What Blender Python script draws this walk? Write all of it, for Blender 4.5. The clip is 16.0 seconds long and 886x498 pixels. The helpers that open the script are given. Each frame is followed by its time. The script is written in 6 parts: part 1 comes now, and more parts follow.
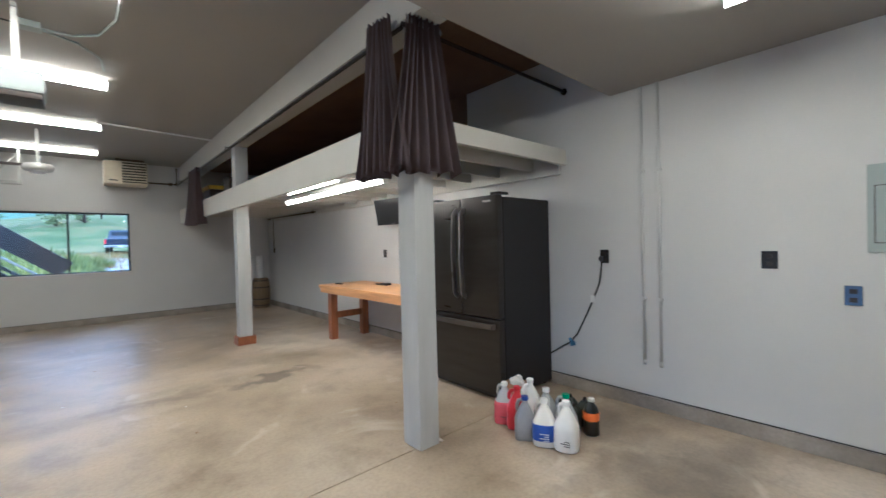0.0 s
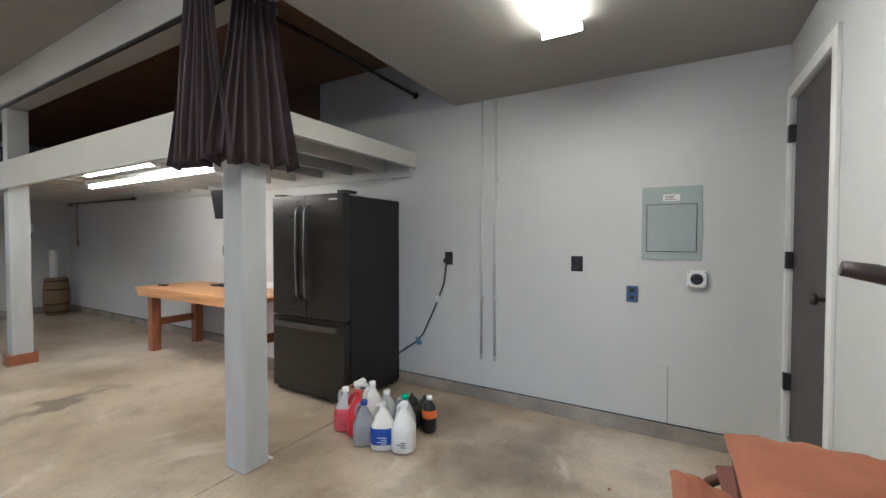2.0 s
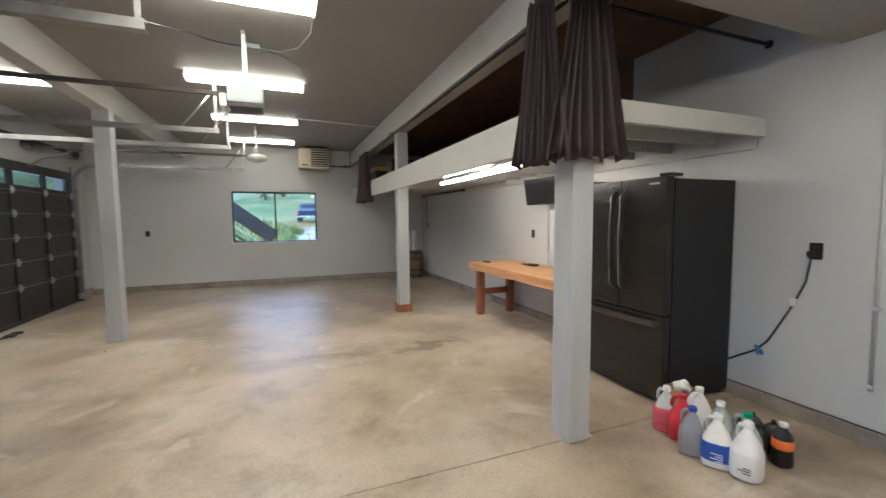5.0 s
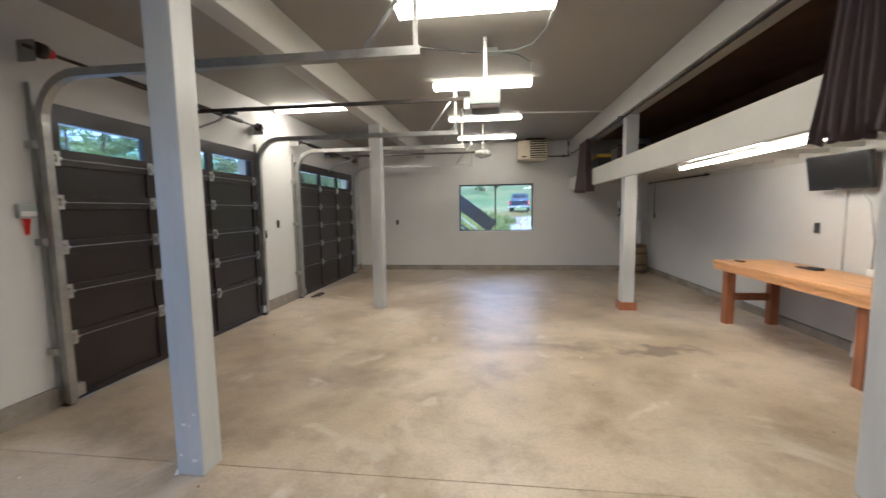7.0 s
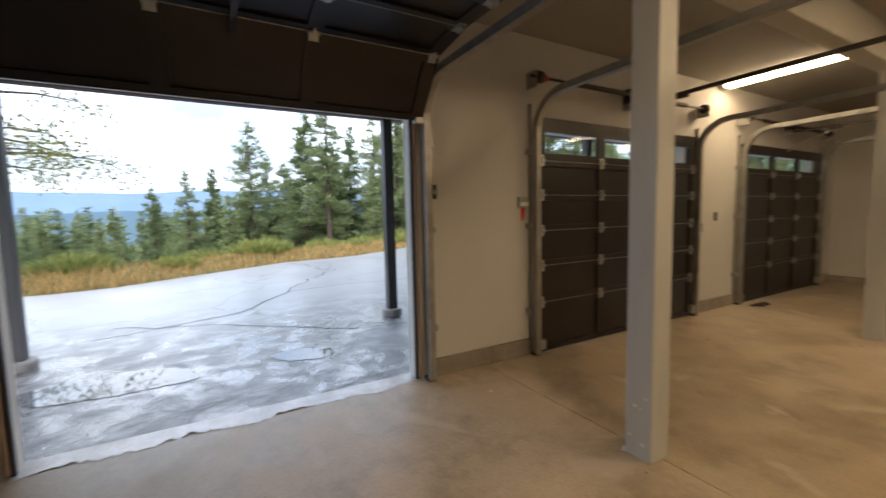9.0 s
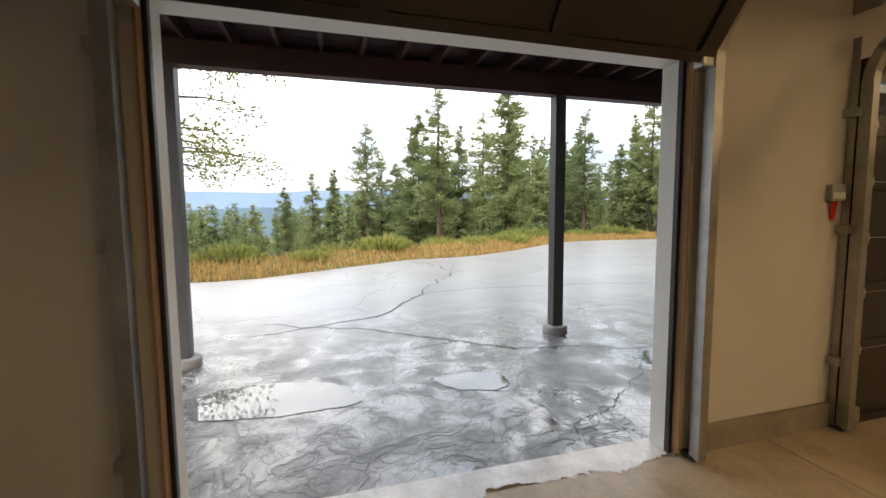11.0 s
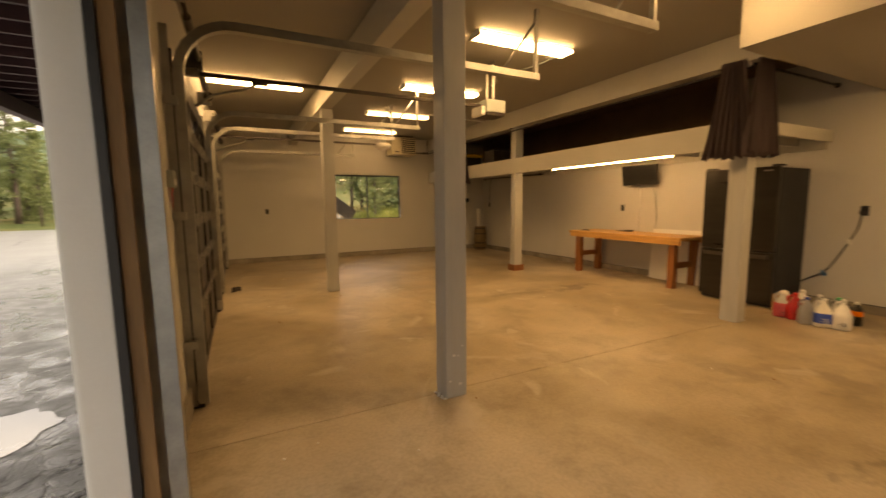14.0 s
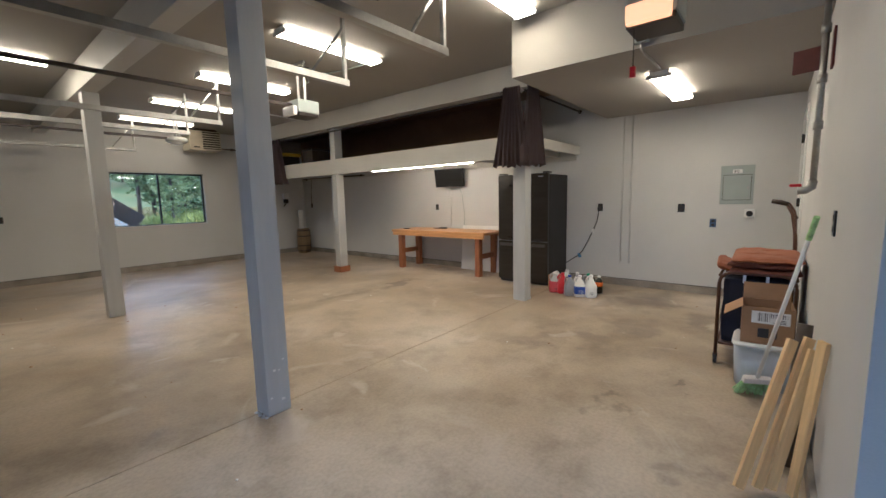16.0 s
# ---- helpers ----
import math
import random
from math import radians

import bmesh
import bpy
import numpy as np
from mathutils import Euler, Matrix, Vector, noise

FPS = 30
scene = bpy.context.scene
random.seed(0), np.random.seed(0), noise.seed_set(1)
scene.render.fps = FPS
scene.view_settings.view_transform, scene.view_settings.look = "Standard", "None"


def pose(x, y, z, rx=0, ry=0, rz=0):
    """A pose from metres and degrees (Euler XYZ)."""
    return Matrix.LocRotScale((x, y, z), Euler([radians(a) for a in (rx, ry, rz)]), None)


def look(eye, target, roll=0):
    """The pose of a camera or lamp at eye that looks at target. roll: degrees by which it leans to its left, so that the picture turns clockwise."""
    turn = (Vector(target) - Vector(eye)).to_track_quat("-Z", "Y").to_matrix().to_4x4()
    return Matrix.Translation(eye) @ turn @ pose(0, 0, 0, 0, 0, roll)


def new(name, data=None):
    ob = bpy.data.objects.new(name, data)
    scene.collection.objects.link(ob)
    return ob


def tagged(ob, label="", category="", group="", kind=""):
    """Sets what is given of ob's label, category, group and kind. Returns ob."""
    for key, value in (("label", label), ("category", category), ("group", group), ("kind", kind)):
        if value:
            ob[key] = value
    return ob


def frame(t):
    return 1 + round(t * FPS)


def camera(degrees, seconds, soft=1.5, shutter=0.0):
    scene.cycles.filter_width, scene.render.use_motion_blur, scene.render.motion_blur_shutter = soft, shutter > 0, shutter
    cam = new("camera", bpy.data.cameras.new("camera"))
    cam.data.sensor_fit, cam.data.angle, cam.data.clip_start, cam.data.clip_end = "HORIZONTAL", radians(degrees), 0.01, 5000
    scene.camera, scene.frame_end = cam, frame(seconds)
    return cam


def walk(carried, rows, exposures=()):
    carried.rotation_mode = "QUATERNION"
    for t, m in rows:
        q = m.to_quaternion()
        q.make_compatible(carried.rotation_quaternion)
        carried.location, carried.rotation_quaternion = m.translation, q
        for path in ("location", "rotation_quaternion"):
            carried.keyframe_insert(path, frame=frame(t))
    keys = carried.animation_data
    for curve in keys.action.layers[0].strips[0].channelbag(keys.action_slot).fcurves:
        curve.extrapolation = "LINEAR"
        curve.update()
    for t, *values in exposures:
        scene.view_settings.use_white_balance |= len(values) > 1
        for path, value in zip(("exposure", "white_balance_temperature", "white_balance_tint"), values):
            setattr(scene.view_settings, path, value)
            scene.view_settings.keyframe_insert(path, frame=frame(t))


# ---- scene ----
cam = camera(95.2, 16.0, shutter=0.35)
PATH = [
    (0, (0.105, 0.053, 1.344), (1.436, 1.546, 1.316), -1.4),
    (0.5, (0.152, 0.028, 1.354), (1.662, 1.338, 1.303), -1.1),
    (1, (0.197, -0.008, 1.363), (1.833, 1.14, 1.293), -0.7),
    (1.5, (0.24, -0.039, 1.361), (1.959, 0.981, 1.282), -0.3),
    (2, (0.269, -0.043, 1.37), (2.003, 0.954, 1.321), 0.1),
    (2.5, (0.266, -0.029, 1.384), (1.892, 1.133, 1.3), 0.5),
    (3, (0.271, -0.022, 1.423), (1.761, 1.31, 1.366), -0.2),
    (3.5, (0.256, 0.009, 1.432), (1.596, 1.491, 1.35), -0.6),
    (4, (0.219, 0.031, 1.444), (1.355, 1.672, 1.321), -0.7),
    (4.2, (0.174, 0.071, 1.438), (1.237, 1.761, 1.308), -0.7),
    (6.3, (-0.045, 0.101, 1.461), (0.082, 2.089, 1.28), -0.4),
    (6.5, (-0.067, 0.099, 1.463), (-0.033, 2.09, 1.278), -0.5),
    (7, (-0.126, 0.102, 1.465), (-0.374, 2.077, 1.275), -0.8),
    (7.5, (-0.182, 0.104, 1.464), (-0.778, 2.004, 1.276), -1.0),
    (8, (-0.185, 0.111, 1.45), (-1.193, 1.829, 1.271), -1.2),
    (8.5, (-0.254, 0.096, 1.419), (-1.658, 1.51, 1.251), -1.3),
    (9, (-0.439, 0.046, 1.397), (-2.176, 1.022, 1.229), -1.3),
    (9.5, (-0.704, -0.041, 1.4), (-2.626, 0.489, 1.244), -0.2),
    (9.7, (-0.806, -0.069, 1.389), (-2.766, 0.303, 1.238), -0.2),
    (11.8, (-2.256, -0.517, 1.361), (-3.982, 0.478, 1.189), -0.3),
    (12, (-2.384, -0.541, 1.352), (-3.97, 0.666, 1.19), -0.1),
    (12.5, (-2.637, -0.62, 1.353), (-3.655, 1.095, 1.197), -0.1),
    (13, (-2.824, -0.532, 1.338), (-3.151, 1.432, 1.156), -0.2),
    (13.5, (-2.946, -0.401, 1.338), (-2.595, 1.558, 1.134), -0.2),
    (14, (-3.095, -0.308, 1.341), (-2.203, 1.468, 1.115), -0.6),
    (14.5, (-3.132, -0.314, 1.353), (-1.944, 1.276, 1.108), -0.3),
    (15, (-3.134, -0.354, 1.356), (-1.777, 1.096, 1.116), -0.7),
    (15.5, (-3.107, -0.388, 1.374), (-1.637, 0.946, 1.13), -1.0),
    (16, (-3.075, -0.416, 1.389), (-1.541, 0.844, 1.142), -1.3),
]
walk(cam, [(t, look(eye, target, roll)) for t, eye, target, roll in PATH],
     [(0, 0.86, 4080, 8), (4, 0.84, 4160, 8), (7, 1.0, 4360, 10), (7.8, 0.74, 4360, 10), (8.5, 0.26, 4800, 11), (9, 0.12, 6100, 13), (9.6, 0.40, 6600, 12), (11.8, 0.0, 7700, 14), (12.5, -0.04, 8200, 15), (13, 0.04, 8900, 16), (13.5, 0.16, 9700, 17), (14, 0.24, 10300, 19), (14.5, 0.33, 10500, 21), (15, 0.30, 7700, 14), (15.5, 0.38, 5250, 12), (16, 0.54, 4540, 10)])
# ---- world and light ----
world = bpy.data.worlds.new("sky")
scene.world = world
world.use_nodes = True
wn = world.node_tree
sky = wn.nodes.new("ShaderNodeTexSky")
sky.sky_type, sky.sun_disc = "NISHITA", False
sky.sun_elevation, sky.sun_rotation = radians(40), radians(119)
sky.air_density, sky.dust_density, sky.ozone_density = 1.0, 4.0, 1.0
cov = wn.nodes.new("ShaderNodeTexNoise")
cov.inputs["Scale"].default_value, cov.inputs["Detail"].default_value = 2.2, 6
crd = wn.nodes.new("ShaderNodeTexCoord")
smap = wn.nodes.new("ShaderNodeMapping")
smap.inputs["Scale"].default_value = (1, 1, 3)
wn.links.new(crd.outputs["Generated"], smap.inputs[0])
wn.links.new(smap.outputs[0], cov.inputs["Vector"])
crp = wn.nodes.new("ShaderNodeValToRGB")
crp.color_ramp.elements[0].position, crp.color_ramp.elements[0].color = 0.36, (7.0, 9.0, 11.8, 1)
crp.color_ramp.elements[1].position, crp.color_ramp.elements[1].color = 0.62, (18, 19, 20, 1)
wn.links.new(cov.outputs[0], crp.inputs[0])
smx = wn.nodes.new("ShaderNodeMix")
smx.data_type = "RGBA"
smx.inputs[0].default_value = 0.85
wn.links.new(sky.outputs[0], smx.inputs[6])
wn.links.new(crp.outputs[0], smx.inputs[7])
# an overcast sky is brighter overhead than at the horizon
sxyz = wn.nodes.new("ShaderNodeSeparateXYZ")
wn.links.new(crd.outputs["Generated"], sxyz.inputs[0])
lift = wn.nodes.new("ShaderNodeMapRange")
lift.inputs[1].default_value, lift.inputs[2].default_value = 0.0, 0.75
lift.inputs[3].default_value, lift.inputs[4].default_value = 0.52, 1.9
wn.links.new(sxyz.outputs[2], lift.inputs[0])
over = wn.nodes.new("ShaderNodeMix")
over.data_type, over.blend_type = "RGBA", "MULTIPLY"
over.inputs[0].default_value = 1.0
wn.links.new(smx.outputs[2], over.inputs[6])
wn.links.new(lift.outputs[0], over.inputs[7])
wbg = wn.nodes["Background"]
wbg.inputs[1].default_value = 0.15
wn.links.new(over.outputs[2], wbg.inputs[0])

sun_data = bpy.data.lights.new("sun", "SUN")
sun_data.energy, sun_data.angle, sun_data.color = 2.6, radians(25), (1, 0.96, 0.9)
sun = new("sun", sun_data)
sun.matrix_world = look((22, -12, 21), (0, 0, 0))
LAMP = 30.0

# ---- helpers of this scene ----
rng = random.Random(7)


def nodes_of(name):
    m = bpy.data.materials.new(name)
    m.use_nodes = True
    return m, m.node_tree.nodes, m.node_tree.links, m.node_tree.nodes["Principled BSDF"]


def ramp(ns, ls, fac, stops):
    r = ns.new("ShaderNodeValToRGB")
    while len(r.color_ramp.elements) < len(stops):
        r.color_ramp.elements.new(0.5)
    for e, (p, c) in zip(r.color_ramp.elements, stops):
        e.position = p
        e.color = (*c, 1) if len(c) == 3 else c
    ls.new(fac, r.inputs[0])
    return r.outputs[0]


def noise_of(ns, ls, scale, detail=5, rough=0.55, stretch=None, dist=0.0):
    tc = ns.new("ShaderNodeTexCoord")
    n = ns.new("ShaderNodeTexNoise")
    n.inputs["Scale"].default_value, n.inputs["Detail"].default_value = scale, detail
    n.inputs["Roughness"].default_value, n.inputs["Distortion"].default_value = rough, dist
    src = tc.outputs["Object"]
    if stretch:
        mp = ns.new("ShaderNodeMapping")
        mp.inputs["Scale"].default_value = stretch
        ls.new(src, mp.inputs[0])
        src = mp.outputs[0]
    ls.new(src, n.inputs["Vector"])
    return n.outputs[0]


def mixc(ns, ls, fac, a, b, mode="MIX"):
    m = ns.new("ShaderNodeMix")
    m.data_type, m.blend_type = "RGBA", mode
    for i, v in ((0, fac), (6, a), (7, b)):
        if isinstance(v, (int, float)):
            m.inputs[i].default_value = v
        elif isinstance(v, tuple):
            m.inputs[i].default_value = (*v[:3], 1)
        else:
            ls.new(v, m.inputs[i])
    return m.outputs[2]


def bump_in(ns, ls, b, h, strength, dist=0.01):
    bp = ns.new("ShaderNodeBump")
    bp.inputs["Strength"].default_value, bp.inputs["Distance"].default_value = strength, dist
    ls.new(h, bp.inputs["Height"])
    ls.new(bp.outputs[0], b.inputs["Normal"])


def surf(name, col, rough=0.6, var=0.12, scale=2.0, fine=60.0, bump=0.15, metal=0.0, stretch=None, spec=0.5, piece=0.0):
    """Paint, plastic, wood or metal: two scales of variation in tone and gloss, and a fine relief."""
    m, ns, ls, b = nodes_of(name)
    lo = tuple(c * (1 - var) for c in col)
    hi = tuple(min(1, c * (1 + var)) for c in col)
    big = noise_of(ns, ls, scale, 4, stretch=stretch)
    c = ramp(ns, ls, big, ((0.3, lo), (0.7, hi)))
    fin = noise_of(ns, ls, fine, 3, stretch=stretch)
    g = ramp(ns, ls, fin, ((0.25, (1 - var * 0.6,) * 3), (0.75, (1, 1, 1))))
    c = mixc(ns, ls, 1.0, c, g, "MULTIPLY")
    if piece:
        oi = ns.new("ShaderNodeObjectInfo")
        g2 = ramp(ns, ls, oi.outputs["Random"], ((0, (1 - piece,) * 3), (1, (1, 1, 1))))
        c = mixc(ns, ls, 1.0, c, g2, "MULTIPLY")
    ls.new(c, b.inputs["Base Color"])
    b.inputs["Metallic"].default_value = metal
    b.inputs["Specular IOR Level"].default_value = spec
    rr = ns.new("ShaderNodeMapRange")
    rr.inputs[3].default_value, rr.inputs[4].default_value = max(0.03, rough - 0.08), min(1, rough + 0.08)
    ls.new(big, rr.inputs[0])
    ls.new(rr.outputs[0], b.inputs["Roughness"])
    if bump:
        bump_in(ns, ls, b, fin, bump, 0.004)
    return m


def glow(name, col, strength):
    m, ns, ls, b = nodes_of(name)
    b.inputs["Base Color"].default_value = (0.8, 0.8, 0.78, 1)
    b.inputs["Emission Color"].default_value = (*col, 1)
    b.inputs["Emission Strength"].default_value = strength
    return m


def glassy(name, tint=(1, 1, 1), rough=0.0, ior=1.45):
    m, ns, ls, b = nodes_of(name)
    b.inputs["Base Color"].default_value = (*tint, 1)
    b.inputs["Transmission Weight"].default_value = 1
    b.inputs["Roughness"].default_value, b.inputs["IOR"].default_value = rough, ior
    return m


def box(bm, x0, x1, y0, y1, z0, z1, bev=0.0, m=None):
    """One box into bm, with its edges rounded by bev."""
    r = bmesh.ops.create_cube(bm, size=1)
    mat = Matrix.Translation(((x0 + x1) / 2, (y0 + y1) / 2, (z0 + z1) / 2)) @ Matrix.Diagonal((abs(x1 - x0), abs(y1 - y0), abs(z1 - z0), 1))
    bmesh.ops.transform(bm, matrix=(m @ mat) if m else mat, verts=r["verts"])
    if bev:
        es = {e for v in r["verts"] for e in v.link_edges}
        bmesh.ops.bevel(bm, geom=list(es), offset=bev, segments=2, affect="EDGES", profile=0.7)
    return bm


def tube(bm, pts, rad, seg=8, cap=True):
    """A round bar along the points; rad is one radius or one for each point."""
    pts = [Vector(p) for p in pts]
    rads = rad if isinstance(rad, (list, tuple)) else [rad] * len(pts)
    rings = []
    up = Vector((0, 0, 1))
    for i, p in enumerate(pts):
        d = (pts[min(i + 1, len(pts) - 1)] - pts[max(i - 1, 0)]).normalized()
        a = d.cross(up)
        if a.length < 0.05:
            a = d.cross(Vector((1, 0, 0)))
        a.normalize()
        b = d.cross(a).normalized()
        rings.append([bm.verts.new(p + (a * math.cos(k * 2 * math.pi / seg) + b * math.sin(k * 2 * math.pi / seg)) * rads[i]) for k in range(seg)])
    for r0, r1 in zip(rings, rings[1:]):
        for k in range(seg):
            f = bm.faces.new((r0[k], r0[(k + 1) % seg], r1[(k + 1) % seg], r1[k]))
            f.smooth = True
    if cap:
        bm.faces.new(rings[0][::-1])
        bm.faces.new(rings[-1])
    return bm


def lathe(bm, prof, seg=20, c=(0, 0, 0), sx=1.0, sy=1.0):
    """A turned body round z from (radius, height) pairs, closed at both ends."""
    rings = [[bm.verts.new((c[0] + r * sx * math.cos(k * 2 * math.pi / seg), c[1] + r * sy * math.sin(k * 2 * math.pi / seg), c[2] + z)) for k in range(seg)] for r, z in prof]
    for r0, r1 in zip(rings, rings[1:]):
        for k in range(seg):
            f = bm.faces.new((r0[k], r0[(k + 1) % seg], r1[(k + 1) % seg], r1[k]))
            f.smooth = True
    bm.faces.new(rings[0][::-1])
    bm.faces.new(rings[-1])
    return bm


def arc(c, r, a0, a1, n, plane="xz"):
    out = []
    for i in range(n + 1):
        a = radians(a0 + (a1 - a0) * i / n)
        u, v = r * math.cos(a), r * math.sin(a)
        out.append((c[0] + u, c[1], c[2] + v) if plane == "xz" else (c[0] + u, c[1] + v, c[2]) if plane == "xy" else (c[0], c[1] + u, c[2] + v))
    return out


def mesh_of(name, bm, material):
    bmesh.ops.recalc_face_normals(bm, faces=bm.faces[:])
    me = bpy.data.meshes.new(name)
    bm.to_mesh(me)
    bm.free()
    me.materials.append(material)
    return me


def part(name, bm, material, parent, label="", at=None):
    ob = new(name, mesh_of(name, bm, material))
    ob.parent = parent
    if at is not None:
        ob.matrix_local = at
    if label:
        ob["label"] = label
    return ob


def solo(name, bm, material, label="", category="", kind="", group="", at=None):
    ob = new(name, mesh_of(name, bm, material))
    if at is not None:
        ob.matrix_world = at
    return tagged(ob, label, category, group, kind)


def thing(name, label, category, loc=(0, 0, 0), rz=0, group="", kind=""):
    ob = new(name)
    ob.empty_display_size = 0.1
    ob.matrix_world = pose(*loc, 0, 0, rz)
    return tagged(ob, label, category, group, kind)


def B(*a, **k):
    return box(bmesh.new(), *a, **k)


def T(*a, **k):
    return tube(bmesh.new(), *a, **k)


def L(*a, **k):
    return lathe(bmesh.new(), *a, **k)


# ---- materials ----
WALL = surf("wall_paint", (0.56, 0.56, 0.55), 0.62, 0.05, 0.8, 130, 0.25)
# ceiling colour lowered to stand for the diffusers throwing little light upwards
CEIL = surf("ceiling_paint_dimmed", (0.32, 0.305, 0.275), 0.75, 0.05, 0.6, 110, 0.25)
POST = surf("post_paint", (0.47, 0.48, 0.48), 0.42, 0.07, 1.6, 40, 0.25, stretch=(6, 6, 1))
RIM = surf("rim_paint", (0.50, 0.49, 0.45), 0.5, 0.06, 1.2, 40, 0.2)
CURB = surf("curb_concrete", (0.30, 0.27, 0.23), 0.8, 0.3, 3, 45, 0.5)
DOORM = surf("door_paint", (0.0155, 0.0112, 0.0118), 0.36, 0.25, 3, 60, 0.15)
BLACKP = surf("black_paint", (0.018, 0.017, 0.018), 0.42, 0.2, 2, 50, 0.1)
STEEL = surf("galvanised_steel", (0.40, 0.40, 0.385), 0.40, 0.18, 8, 90, 0.15, metal=0.9)
DARKST = surf("dark_steel", (0.06, 0.05, 0.045), 0.45, 0.3, 8, 60, 0.15, metal=0.6)
WHITEP = surf("white_paint", (0.76, 0.76, 0.74), 0.45, 0.05, 2, 80, 0.15)
CREAM = surf("cream_enamel", (0.62, 0.56, 0.42), 0.4, 0.1, 4, 60, 0.1)
WOODT = surf("bench_top_wood", (0.62, 0.34, 0.13), 0.42, 0.22, 3, 30, 0.2, stretch=(9, 0.7, 9))
WOODL = surf("leg_wood", (0.30, 0.115, 0.045), 0.5, 0.25, 3, 30, 0.2, stretch=(9, 9, 0.8))
PINE = surf("pine_board", (0.86, 0.57, 0.25), 0.55, 0.22, 2.5, 30, 0.2, stretch=(8, 8, 0.6))
CLOTH = surf("curtain_cloth", (0.14, 0.105, 0.112), 0.85, 0.2, 6, 220, 0.4, stretch=(1, 1, 0.3))
# plywood of the loft, also the brown that shades its grey wall
LOFTP = surf("loft_plywood_and_shade", (0.17, 0.105, 0.062), 0.7, 0.25, 1.5, 30, 0.2)
FRID = surf("fridge_steel", (0.055, 0.05, 0.046), 0.3, 0.12, 1.5, 200, 0.05, metal=0.75, stretch=(1, 1, 8))
FRIDS = surf("fridge_side", (0.007, 0.007, 0.009), 0.5, 0.15, 3, 160, 0.25)
CHROME = surf("brushed_handle", (0.45, 0.43, 0.42), 0.3, 0.08, 5, 120, 0.05, metal=1.0)
TUBEG = glow("tube_glow", (1.0, 0.70, 0.37), LAMP)
# same tubes with emission cut, to keep the far wall from glaring
TUBEDIM = glow("dimmed_tube_glow", (1.0, 0.70, 0.37), LAMP * 0.34)
OUTST = surf("outlet_plastic", (0.012, 0.012, 0.012), 0.35, 0.2, 20, 90, 0.05)
GREYPL = surf("panel_grey", (0.33, 0.37, 0.36), 0.45, 0.06, 4, 90, 0.1)
WHITEPL = surf("white_plastic", (0.72, 0.72, 0.70), 0.35, 0.06, 6, 60, 0.05)
REDPL = surf("red_plastic", (0.55, 0.02, 0.03), 0.35, 0.1, 6, 60, 0.05)
GLASS = glassy("window_glass")
FRAMEM = surf("window_frame_dark", (0.03, 0.03, 0.032), 0.4, 0.15, 8, 60, 0.1, metal=0.5)
MAROON = surf("deck_stain", (0.050, 0.016, 0.017), 0.6, 0.3, 2, 30, 0.3)
DECKP = surf("deck_post_paint", (0.045, 0.043, 0.045), 0.45, 0.2, 2, 30, 0.3)
BARE = surf("raw_jamb_wood", (0.30, 0.17, 0.075), 0.65, 0.25, 3, 30, 0.3, stretch=(8, 8, 0.7))
FOOT = surf("footing_concrete", (0.22, 0.21, 0.2), 0.75, 0.25, 4, 40, 0.5)


